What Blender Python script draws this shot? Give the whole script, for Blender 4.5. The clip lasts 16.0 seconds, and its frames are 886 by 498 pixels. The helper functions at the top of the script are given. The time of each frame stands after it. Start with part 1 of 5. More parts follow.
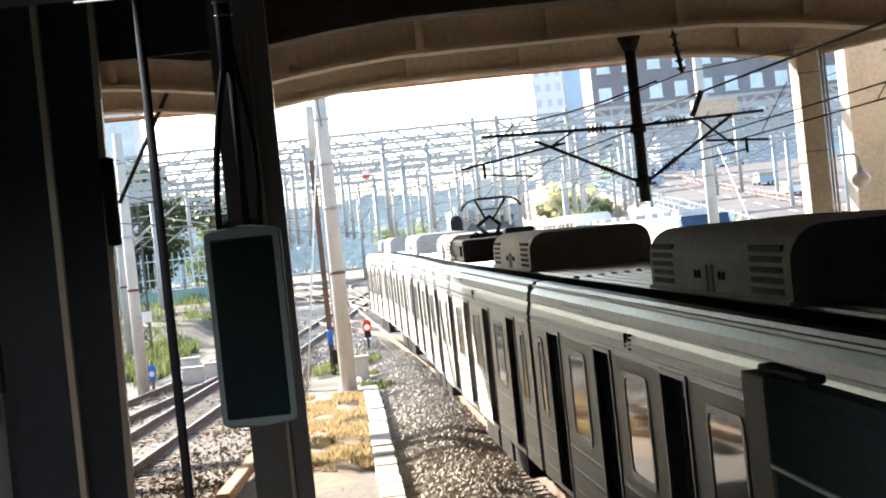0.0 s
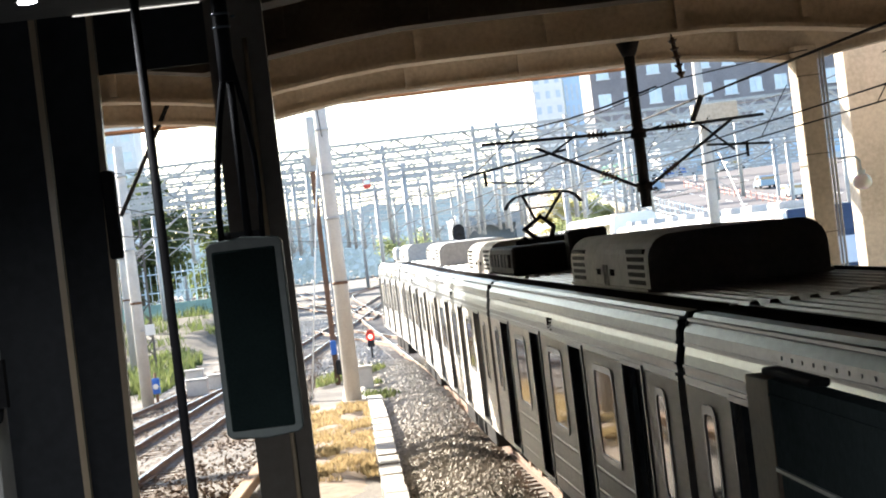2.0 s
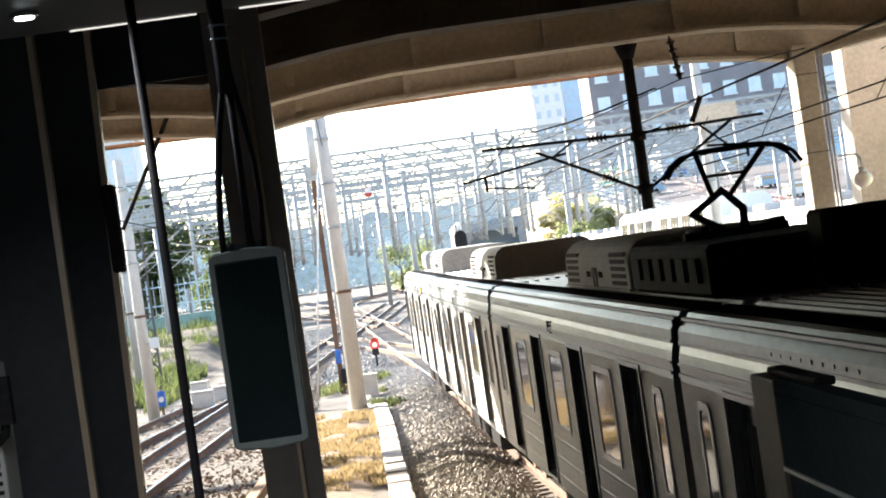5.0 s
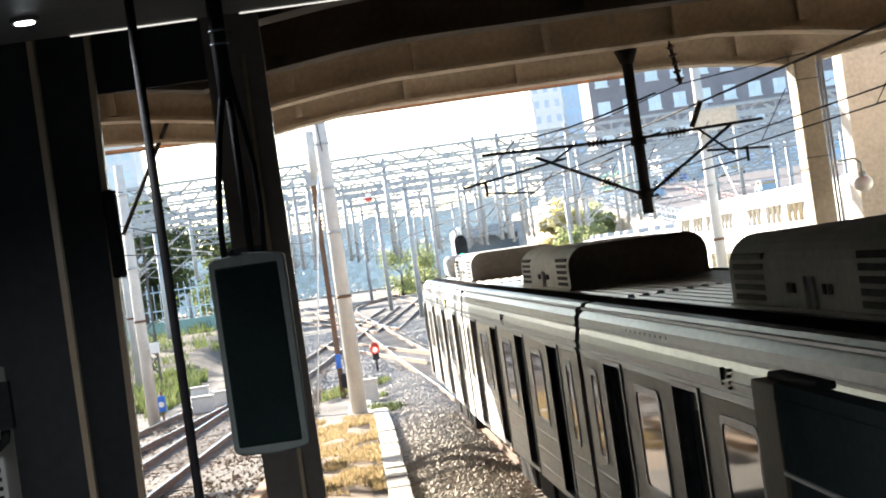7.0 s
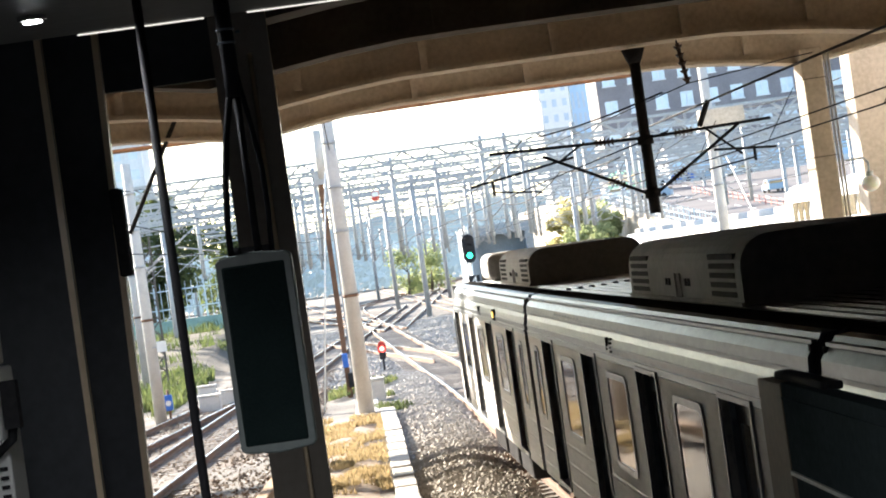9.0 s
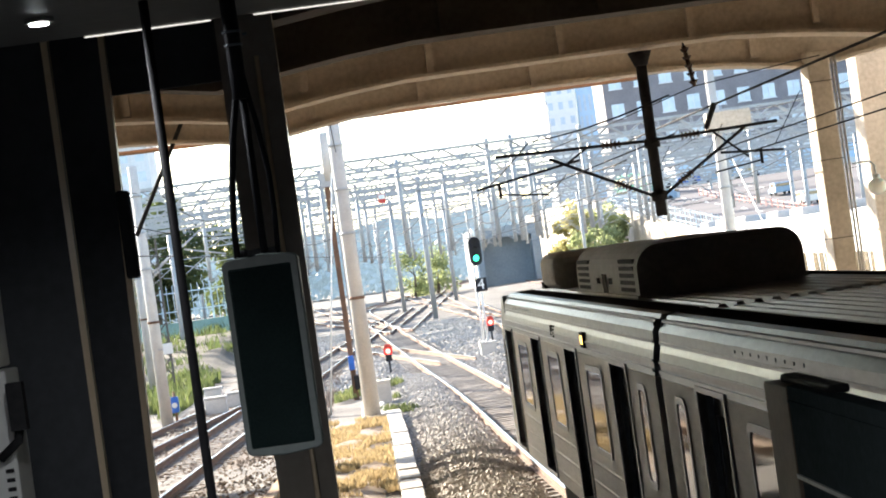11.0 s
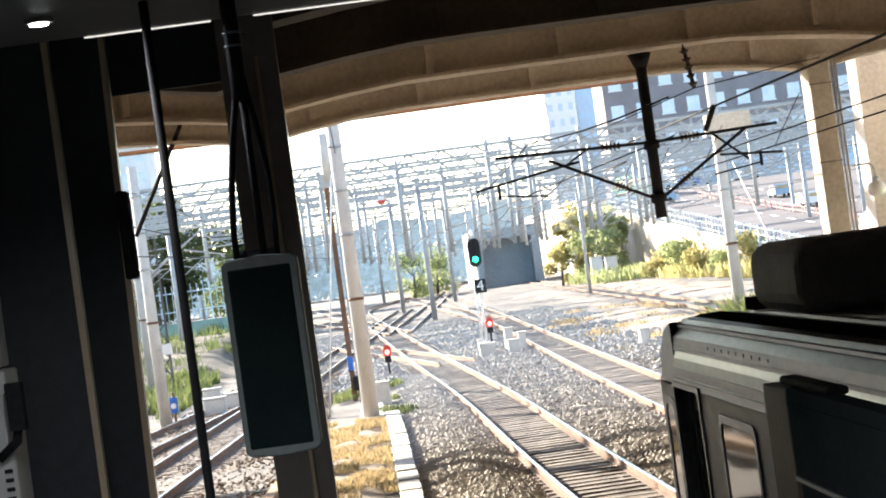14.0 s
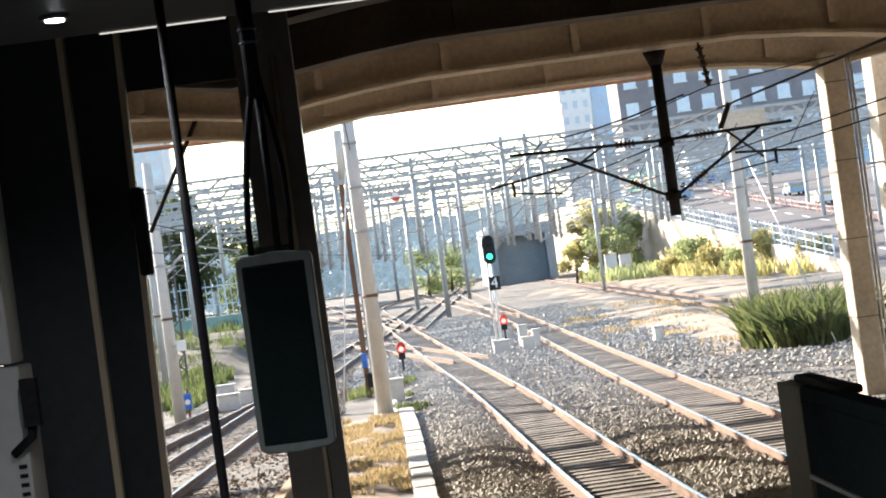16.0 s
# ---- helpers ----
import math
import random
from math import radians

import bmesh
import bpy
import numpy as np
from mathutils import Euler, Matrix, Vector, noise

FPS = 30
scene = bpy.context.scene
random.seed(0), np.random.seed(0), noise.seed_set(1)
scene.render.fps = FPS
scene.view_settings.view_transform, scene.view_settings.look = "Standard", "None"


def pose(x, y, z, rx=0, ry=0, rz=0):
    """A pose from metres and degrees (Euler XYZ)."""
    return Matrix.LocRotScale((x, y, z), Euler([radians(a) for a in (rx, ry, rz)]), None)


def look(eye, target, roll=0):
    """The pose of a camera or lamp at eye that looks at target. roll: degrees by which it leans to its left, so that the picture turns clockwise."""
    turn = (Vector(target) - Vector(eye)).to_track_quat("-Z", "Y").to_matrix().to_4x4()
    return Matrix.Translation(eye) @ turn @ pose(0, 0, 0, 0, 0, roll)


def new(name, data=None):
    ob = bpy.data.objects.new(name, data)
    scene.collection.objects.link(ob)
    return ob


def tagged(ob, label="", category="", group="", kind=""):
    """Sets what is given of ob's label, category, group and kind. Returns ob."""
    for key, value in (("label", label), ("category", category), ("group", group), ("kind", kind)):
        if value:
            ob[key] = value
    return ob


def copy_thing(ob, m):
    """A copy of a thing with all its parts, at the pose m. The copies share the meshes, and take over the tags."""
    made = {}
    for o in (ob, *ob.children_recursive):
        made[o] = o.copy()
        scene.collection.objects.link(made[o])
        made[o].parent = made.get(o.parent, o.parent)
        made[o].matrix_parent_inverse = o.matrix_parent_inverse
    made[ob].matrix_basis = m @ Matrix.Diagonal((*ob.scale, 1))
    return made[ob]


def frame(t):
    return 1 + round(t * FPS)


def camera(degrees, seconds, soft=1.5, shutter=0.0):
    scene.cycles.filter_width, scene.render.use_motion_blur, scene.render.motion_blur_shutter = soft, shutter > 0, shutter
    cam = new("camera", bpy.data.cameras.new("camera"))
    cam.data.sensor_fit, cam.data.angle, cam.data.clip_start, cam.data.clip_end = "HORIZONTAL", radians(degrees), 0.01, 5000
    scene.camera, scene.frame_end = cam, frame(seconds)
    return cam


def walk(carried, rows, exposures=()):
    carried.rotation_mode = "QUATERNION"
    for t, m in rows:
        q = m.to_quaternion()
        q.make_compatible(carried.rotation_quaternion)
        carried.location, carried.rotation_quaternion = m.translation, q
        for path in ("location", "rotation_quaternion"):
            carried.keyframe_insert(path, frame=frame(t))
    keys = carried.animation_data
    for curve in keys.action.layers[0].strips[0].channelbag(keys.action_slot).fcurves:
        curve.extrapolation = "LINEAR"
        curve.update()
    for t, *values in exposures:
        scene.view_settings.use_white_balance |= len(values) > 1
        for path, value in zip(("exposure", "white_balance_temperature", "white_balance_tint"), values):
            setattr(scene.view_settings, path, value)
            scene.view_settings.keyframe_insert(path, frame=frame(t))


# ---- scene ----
# camera and its walk: a hand-held phone that turns a little on one spot
EYE = (0.0, 0.0, 4.1)
cam = camera(23.93, 16.0, soft=1.9)
TURNS = [
    (0, 89.729, 6.022, -2.701), (0.5, 89.9, 6.21, -2.524), (1, 89.841, 6.42, -2.506), (1.5, 89.879, 6.716, -2.584),
    (2, 89.965, 6.874, -2.645), (2.5, 90.029, 7.076, -2.65), (3, 90.052, 7.272, -2.553), (3.5, 90.06, 7.571, -2.552),
    (4, 90.091, 7.81, -2.557), (6.5, 90.248, 8.325, -2.61), (7, 90.288, 8.166, -2.572), (7.5, 90.302, 8.129, -2.503),
    (8, 90.336, 8.073, -2.331), (8.5, 90.3, 8.096, -2.271), (9, 90.292, 8.097, -2.378), (11.5, 90.4, 7.974, -2.154),
    (12, 90.398, 7.867, -2.188), (12.5, 90.409, 7.833, -2.162), (13, 90.41, 7.84, -2.12), (13.5, 90.357, 7.865, -2.142),
    (14, 90.417, 7.877, -2.223), (14.5, 90.477, 7.758, -2.199), (15, 90.519, 7.727, -2.098), (15.5, 90.48, 7.682, -1.87),
    (16, 90.39, 7.712, -1.828)]
walk(cam, [(t, pose(*EYE, a, b, c)) for t, a, b, c in TURNS], exposures=[(0, 2.4), (14.8, 2.4), (15.3, 2.3), (16, 2.05)])

# world, sun, exposure
SUN_FROM = Vector((-1.5, 2.03, 1.0)).normalized()
world = bpy.data.worlds.new("world")
scene.world = world
world.use_nodes = True
wn = world.node_tree
sky = wn.nodes.new("ShaderNodeTexSky")
sky.sky_type = "NISHITA"
sky.sun_disc = False
sky.sun_elevation = math.asin(SUN_FROM.z)
sky.sun_rotation = math.atan2(SUN_FROM.x, SUN_FROM.y)
sky.dust_density = 0.6
sky.air_density = 1.0
wn.links.new(sky.outputs[0], wn.nodes["Background"].inputs[0])
wn.nodes["Background"].inputs[1].default_value = 0.11
sun = new("sun", bpy.data.lights.new("sun", "SUN"))
sun.data.energy, sun.data.angle, sun.data.color = 5.0, radians(0.6), (1.0, 0.89, 0.75)
sun.matrix_world = look(SUN_FROM * 60, (0, 0, 0))


# ---- materials ----
def nodes(name):
    m = bpy.data.materials.new(name)
    m.use_nodes = True
    nt = m.node_tree
    return m, nt, nt.nodes["Principled BSDF"]


def noise_tex(nt, scale, detail=4.0, stretch=(1, 1, 1), rough=0.55):
    co = nt.nodes.new("ShaderNodeTexCoord")
    mp = nt.nodes.new("ShaderNodeMapping")
    mp.inputs["Scale"].default_value = stretch
    nt.links.new(co.outputs["Object"], mp.inputs[0])
    n = nt.nodes.new("ShaderNodeTexNoise")
    n.inputs["Scale"].default_value, n.inputs["Detail"].default_value = scale, detail
    n.inputs["Roughness"].default_value = rough
    nt.links.new(mp.outputs[0], n.inputs["Vector"])
    return n


def ramp(nt, src, stops):
    r = nt.nodes.new("ShaderNodeValToRGB")
    while len(r.color_ramp.elements) < len(stops):
        r.color_ramp.elements.new(0.5)
    for e, (p, c) in zip(r.color_ramp.elements, stops):
        e.position, e.color = p, (*c, 1) if len(c) == 3 else c
    nt.links.new(src, r.inputs[0])
    return r


def surface(name, dark, light, rough=0.7, metal=0.0, scale=3.0, fine=40.0, bump=0.2, stretch=(1, 1, 1), vary=0.0, depth=0.01, rough2=None, spec=0.5):
    """A worn surface: two scales of noise between two colours, a fine bump, and a shift of tone from piece to piece."""
    m, nt, b = nodes(name)
    big, small = noise_tex(nt, scale, 5, stretch), noise_tex(nt, fine, 3, stretch)
    mix = nt.nodes.new("ShaderNodeMath")
    mix.operation = "MULTIPLY_ADD"
    mix.inputs[1].default_value = 0.45
    add = nt.nodes.new("ShaderNodeMath")
    add.operation = "MULTIPLY"
    add.inputs[1].default_value = 0.55
    nt.links.new(big.outputs[0], add.inputs[0])
    nt.links.new(small.outputs[0], mix.inputs[0])
    nt.links.new(add.outputs[0], mix.inputs[2])
    r = ramp(nt, mix.outputs[0], [(0.32, dark), (0.68, light)])
    col = r.outputs[0]
    if vary:
        info = nt.nodes.new("ShaderNodeObjectInfo")
        h = nt.nodes.new("ShaderNodeHueSaturation")
        mr = nt.nodes.new("ShaderNodeMapRange")
        mr.inputs[3].default_value, mr.inputs[4].default_value = 1 - vary, 1 + vary
        nt.links.new(info.outputs["Random"], mr.inputs[0])
        nt.links.new(mr.outputs[0], h.inputs["Value"])
        nt.links.new(col, h.inputs["Color"])
        col = h.outputs[0]
    nt.links.new(col, b.inputs["Base Color"])
    b.inputs["Metallic"].default_value = metal
    b.inputs["Specular IOR Level"].default_value = spec
    if rough2 is None:
        b.inputs["Roughness"].default_value = rough
    else:
        rr = nt.nodes.new("ShaderNodeMapRange")
        rr.inputs[3].default_value, rr.inputs[4].default_value = rough, rough2
        nt.links.new(big.outputs[0], rr.inputs[0])
        nt.links.new(rr.outputs[0], b.inputs["Roughness"])
    if bump:
        bp = nt.nodes.new("ShaderNodeBump")
        bp.inputs["Strength"].default_value, bp.inputs["Distance"].default_value = bump, depth
        nt.links.new(small.outputs[0], bp.inputs["Height"])
        nt.links.new(bp.outputs[0], b.inputs["Normal"])
    return m


def glow(name, colour, strength):
    m, nt, b = nodes(name)
    b.inputs["Base Color"].default_value = (*colour, 1)
    b.inputs["Emission Color"].default_value = (*colour, 1)
    b.inputs["Emission Strength"].default_value = strength
    return m


CONCRETE = surface("beige_concrete", (0.37, 0.315, 0.25), (0.62, 0.54, 0.44), 0.85, scale=0.7, fine=9, bump=0.3, spec=0.2)
POLE_CONC = surface("pole_concrete", (0.42, 0.40, 0.37), (0.60, 0.57, 0.53), 0.85, scale=1.5, fine=25, bump=0.25)
KERB = surface("kerb_concrete", (0.28, 0.265, 0.24), (0.46, 0.435, 0.40), 0.85, scale=1.5, fine=20, bump=0.3, vary=0.1)
STEEL = surface("stainless_steel", (0.085, 0.10, 0.12), (0.215, 0.235, 0.262), 0.24, 0.88, scale=1.6, fine=16, bump=0.12, stretch=(1, 0.3, 1), rough2=0.45, spec=0.4)
STEEL_BODY = surface("brushed_side_steel", (0.30, 0.293, 0.285), (0.43, 0.42, 0.41), 0.5, 0.3, scale=1.0, fine=18, bump=0.06, stretch=(1, 0.2, 1), rough2=0.55, spec=0.3)
ROOF_GREY = surface("roof_sheet", (0.20, 0.20, 0.20), (0.34, 0.34, 0.335), 0.38, 0.6, scale=1.0, fine=12, bump=0.06)
ROOF_BLACK = surface("black_gutter_paint", (0.024, 0.024, 0.026), (0.05, 0.048, 0.047), 0.9, scale=2, fine=20, bump=0.1, spec=0.0)
AC_PAINT = surface("air_unit_grey", (0.33, 0.33, 0.325), (0.52, 0.515, 0.505), 0.7, 0.0, scale=1.4, fine=14, bump=0.08, spec=0.1)
BLACK = surface("black_steel", (0.02, 0.02, 0.022), (0.045, 0.045, 0.048), 0.7, scale=3, fine=30, bump=0.1, spec=0.02)
DOOR_DARK = surface("dark_door_leaf", (0.02, 0.019, 0.018), (0.05, 0.046, 0.042), 0.35, 0.2, scale=2, fine=20, bump=0.04)
COLUMN = surface("dark_column_paint", (0.042, 0.047, 0.056), (0.072, 0.078, 0.09), 0.55, scale=1.2, fine=18, bump=0.1, spec=0.3)
POST_BROWN = surface("brown_post_paint", (0.10, 0.078, 0.055), (0.165, 0.13, 0.095), 0.6, scale=3, fine=20, bump=0.1)
# Lighter copy of the column paint; bounced light and glare are in its colour.
COLUMN_LIT = surface("lit_column_paint", (0.21, 0.185, 0.16), (0.31, 0.275, 0.24), 0.55, scale=1.2, fine=18, bump=0.1, spec=0.3)
# Near girders' shade is put into this colour; joints and mast are simply dark.
GIRDER_DARK = surface("girder_shade_and_dark_brown", (0.085, 0.076, 0.068), (0.155, 0.138, 0.122), 0.8, scale=0.7, fine=9, bump=0.2, spec=0.1)
# Pale tan and glossy: daylight on the column flanks is put into the colour.
COL_EDGE = surface("lit_column_edge", (0.70, 0.55, 0.38), (0.84, 0.69, 0.50), 0.22, scale=3, fine=20, bump=0.02, spec=0.8)
GALV = surface("galvanised_steel", (0.29, 0.305, 0.315), (0.45, 0.455, 0.455), 0.55, 0.2, scale=2, fine=20, bump=0.05)
RUST = surface("rusty_rail_side", (0.085, 0.045, 0.027), (0.215, 0.115, 0.066), 0.85, scale=2, fine=40, bump=0.3)
RAIL_TOP = surface("polished_rail_head", (0.42, 0.39, 0.35), (0.58, 0.55, 0.51), 0.27, 0.9, scale=2, fine=30, bump=0.02)
SLEEPER = surface("sleeper_concrete", (0.12, 0.107, 0.096), (0.25, 0.228, 0.205), 0.9, scale=2, fine=25, bump=0.3, vary=0.2)
GRAVEL = surface("ballast_bed", (0.065, 0.06, 0.055), (0.235, 0.215, 0.19), 0.95, scale=0.35, fine=14, bump=1.0, depth=0.05)
RUST_BED = surface("rust_stained_ballast", (0.055, 0.042, 0.033), (0.18, 0.14, 0.108), 0.95, scale=0.5, fine=12, bump=1.0, depth=0.05)
RUST_STONE = surface("rust_stained_stone", (0.09, 0.063, 0.045), (0.27, 0.20, 0.145), 0.9, scale=2.5, fine=7.0, bump=0.0)
FRAME_GREY = surface("light_grey_frame", (0.46, 0.51, 0.52), (0.60, 0.65, 0.66), 0.4, scale=3, fine=40, bump=0.03)
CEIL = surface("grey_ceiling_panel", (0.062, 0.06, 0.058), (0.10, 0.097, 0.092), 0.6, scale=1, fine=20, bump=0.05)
PSD_GREEN = surface("dark_green_grey_paint", (0.050, 0.068, 0.072), (0.085, 0.108, 0.114), 0.7, scale=1.2, fine=20, bump=0.04, spec=0.0)
WHITE = surface("white_paint", (0.66, 0.67, 0.66), (0.80, 0.80, 0.78), 0.4, scale=1, fine=15, bump=0.05)
STONE = surface("ballast_stone", (0.17, 0.155, 0.137), (0.54, 0.50, 0.445), 0.9, scale=2.5, fine=7.0, bump=0.0)
SOIL = surface("sandy_soil", (0.15, 0.105, 0.07), (0.42, 0.33, 0.245), 0.95, scale=0.45, fine=3.2, bump=0.6, depth=0.04)
BANK_SOIL = surface("brown_bank_soil", (0.035, 0.03, 0.022), (0.13, 0.105, 0.078), 0.95, scale=0.8, fine=6, bump=1.0, depth=0.04)
DRY_GRASS = surface("dry_yellow_grass", (0.19, 0.135, 0.07), (0.38, 0.30, 0.16), 0.9, scale=1.0, fine=6, bump=0)
REED = surface("green_reed_blade", (0.04, 0.07, 0.026), (0.17, 0.18, 0.07), 0.7, scale=1.0, fine=5, bump=0)
LEAF = surface("tree_leaf", (0.045, 0.075, 0.03), (0.13, 0.15, 0.05), 0.75, scale=0.5, fine=3, bump=0)
LEAF_OLIVE = surface("olive_leaf", (0.19, 0.235, 0.11), (0.43, 0.46, 0.22), 0.75, scale=0.5, fine=3, bump=0)
LEAF_YELLOW = surface("yellowing_leaf", (0.27, 0.25, 0.10), (0.56, 0.50, 0.22), 0.75, scale=0.5, fine=3, bump=0)


def translucent(m, share):
    """Leaves let some light through."""
    nt = m.node_tree
    b, out = nt.nodes["Principled BSDF"], nt.nodes["Material Output"]
    tr, mix = nt.nodes.new("ShaderNodeBsdfTranslucent"), nt.nodes.new("ShaderNodeMixShader")
    nt.links.new(b.inputs["Base Color"].links[0].from_socket, tr.inputs[0])
    mix.inputs[0].default_value = share
    nt.links.new(b.outputs[0], mix.inputs[1])
    nt.links.new(tr.outputs[0], mix.inputs[2])
    nt.links.new(mix.outputs[0], out.inputs[0])


for _m in (DRY_GRASS, REED, LEAF, LEAF_OLIVE, LEAF_YELLOW):
    translucent(_m, 0.55)
BARK = surface("bark", (0.07, 0.055, 0.04), (0.15, 0.12, 0.09), 0.9, scale=3, fine=20, bump=0.4)
BRICK = surface("dark_facade_brick", (0.17, 0.155, 0.165), (0.27, 0.25, 0.26), 0.85, scale=0.3, fine=4, bump=0.2)
PALE_WALL = surface("pale_facade", (0.50, 0.52, 0.55), (0.68, 0.70, 0.72), 0.7, scale=0.2, fine=3, bump=0.1)
BLUE_GLASS = surface("blue_curtain_wall", (0.34, 0.52, 0.70), (0.48, 0.64, 0.80), 0.3, 0.0, scale=0.1, fine=0.6, bump=0)
WIN_PALE = surface("pale_window_pane", (0.42, 0.52, 0.62), (0.62, 0.70, 0.78), 0.1, 0.0, scale=0.2, fine=1, bump=0)
ASPHALT = surface("worn_asphalt", (0.07, 0.065, 0.07), (0.13, 0.12, 0.125), 0.9, scale=0.2, fine=5, bump=0.2)
FENCE_BLUE = surface("pale_blue_fence_paint", (0.34, 0.44, 0.52), (0.50, 0.60, 0.66), 0.5, scale=1, fine=8, bump=0.05)
FENCE_GREEN = surface("green_fence_sheet", (0.16, 0.28, 0.25), (0.26, 0.40, 0.36), 0.6, scale=0.6, fine=8, bump=0.1)
GREEN_BAND = surface("green_train_band", (0.02, 0.22, 0.15), (0.04, 0.32, 0.22), 0.35, scale=1, fine=10, bump=0.02)
CAR_BLUE = surface("blue_roof_panel", (0.20, 0.32, 0.45), (0.32, 0.44, 0.56), 0.4, scale=0.8, fine=8, bump=0.05)
CAR_NAVY = surface("navy_cab_paint", (0.02, 0.035, 0.075), (0.04, 0.06, 0.11), 0.35, scale=1, fine=10, bump=0.02)
CERAMIC = surface("brown_ceramic", (0.035, 0.02, 0.015), (0.07, 0.04, 0.03), 0.25, scale=3, fine=20, bump=0.02)
COPPER = surface("contact_wire", (0.012, 0.012, 0.012), (0.03, 0.028, 0.026), 0.7, scale=3, fine=20, bump=0, spec=0.05)
RED_PAINT = surface("red_enamel", (0.45, 0.03, 0.02), (0.62, 0.06, 0.04), 0.4, scale=2, fine=15, bump=0.03)
BLUE_PAINT = surface("blue_plastic", (0.02, 0.10, 0.42), (0.04, 0.18, 0.60), 0.4, scale=2, fine=15, bump=0.03)
RED_LIGHT = glow("red_signal_light", (1.0, 0.06, 0.05), 5)
GREEN_LIGHT = glow("green_signal_light", (0.02, 0.85, 0.42), 1.6)
AMBER_LIGHT = glow("amber_lamp", (1.0, 0.60, 0.12), 0.7)
LED = glow("white_led", (0.93, 0.96, 1.0), 9)
STRIP_LED = glow("cove_light_strip", (1.0, 0.95, 0.88), 0.2)
HEADLAMP = glow("headlamp", (1.0, 0.98, 0.92), 6)
TAIL_SIGN = glow("red_destination_board", (1.0, 0.2, 0.1), 1.5)
SPEAKER_GREY = surface("dark_grey_plastic", (0.045, 0.058, 0.058), (0.08, 0.097, 0.095), 0.45, scale=3, fine=40, bump=0.03)
CABLE_BLACK = surface("black_rubber_and_paint", (0.006, 0.006, 0.007), (0.014, 0.014, 0.016), 0.6, scale=3, fine=30, bump=0.05, spec=0.05)
GRILLE = surface("black_green_grille", (0.004, 0.008, 0.008), (0.010, 0.017, 0.017), 0.85, scale=4, fine=160, bump=0.3, spec=0.05)
OPAL, _nt, _b = nodes("opal_globe")
_b.inputs["Base Color"].default_value = (0.82, 0.80, 0.74, 1)
_b.inputs["Roughness"].default_value = 0.2
_b.inputs["Subsurface Weight"].default_value = 0.4
# Base lightened to warm brown to stand for reflections in the train windows.
GLASS_DARK, _nt, _b = nodes("warm_reflection_glass")
_b.inputs["Base Color"].default_value = (0.19, 0.155, 0.10, 1)
_b.inputs["Roughness"].default_value = 0.06
_b.inputs["Specular IOR Level"].default_value = 0.9
# Yellow tint stands for sunlit dry grass reflected in the panes.
TRAIN_GLASS, _nt, _b = nodes("yellow_reflection_glass")
_b.inputs["Base Color"].default_value = (0.10, 0.085, 0.05, 1)
_b.inputs["Roughness"].default_value = 0.05
_b.inputs["IOR"].default_value = 1.5
_tr, _mx = _nt.nodes.new("ShaderNodeBsdfTransparent"), _nt.nodes.new("ShaderNodeMixShader")
_tr.inputs[0].default_value = (0.92, 0.86, 0.68, 1)
_mx.inputs[0].default_value = 0.12
_nt.links.new(_b.outputs[0], _mx.inputs[1])
_nt.links.new(_tr.outputs[0], _mx.inputs[2])
_nt.links.new(_mx.outputs[0], _nt.nodes["Material Output"].inputs[0])


# ---- mesh helpers ----
def box(bm, x0, x1, y0, y1, z0, z1):
    v = [bm.verts.new(p) for p in ((x0, y0, z0), (x1, y0, z0), (x1, y1, z0), (x0, y1, z0), (x0, y0, z1), (x1, y0, z1), (x1, y1, z1), (x0, y1, z1))]
    return [bm.faces.new([v[i] for i in f]) for f in ((3, 2, 1, 0), (4, 5, 6, 7), (0, 1, 5, 4), (1, 2, 6, 5), (2, 3, 7, 6), (3, 0, 4, 7))]


def bar(bm, a, b, r, n=6, r2=None):
    """A round bar from a to b."""
    a, b = Vector(a), Vector(b)
    q = (b - a).to_track_quat("Z", "Y")
    r2 = r if r2 is None else r2
    lo = [bm.verts.new(a + q @ Vector((r * math.cos(k * math.tau / n), r * math.sin(k * math.tau / n), 0))) for k in range(n)]
    hi = [bm.verts.new(b + q @ Vector((r2 * math.cos(k * math.tau / n), r2 * math.sin(k * math.tau / n), 0))) for k in range(n)]
    for k in range(n):
        f = bm.faces.new((lo[k], lo[(k + 1) % n], hi[(k + 1) % n], hi[k]))
        f.smooth = n > 5
    bm.faces.new(lo[::-1])
    bm.faces.new(hi)


def chain(bm, pts, r, n=6):
    """A bent round bar through the points, as one tube."""
    pts = [Vector(p) for p in pts]
    rings = []
    for k, p in enumerate(pts):
        d = (pts[min(k + 1, len(pts) - 1)] - pts[max(k - 1, 0)]).normalized()
        q = d.to_track_quat("Z", "Y")
        rings.append([bm.verts.new(p + q @ Vector((r * math.cos(i * math.tau / n), r * math.sin(i * math.tau / n), 0))) for i in range(n)])
    for a, b in zip(rings, rings[1:]):
        best = min(range(n), key=lambda o: sum((a[i].co - b[(i + o) % n].co).length for i in range(n)))
        for i in range(n):
            bm.faces.new((a[i], a[(i + 1) % n], b[(i + 1 + best) % n], b[(i + best) % n])).smooth = True
    bm.faces.new(rings[0][::-1])
    bm.faces.new(rings[-1])


def prism(bm, outline, axis, c0, c1, smooth=False):
    """A closed outline of (u, v) swept along an axis: 'x' sweeps (y, z), 'y' sweeps (x, z), 'z' sweeps (x, y)."""
    def at(u, v, c):
        return {"x": (c, u, v), "y": (u, c, v), "z": (u, v, c)}[axis]
    a = [bm.verts.new(at(u, v, c0)) for u, v in outline]
    b = [bm.verts.new(at(u, v, c1)) for u, v in outline]
    n = len(outline)
    for k in range(n):
        bm.faces.new((a[k], a[(k + 1) % n], b[(k + 1) % n], b[k])).smooth = smooth
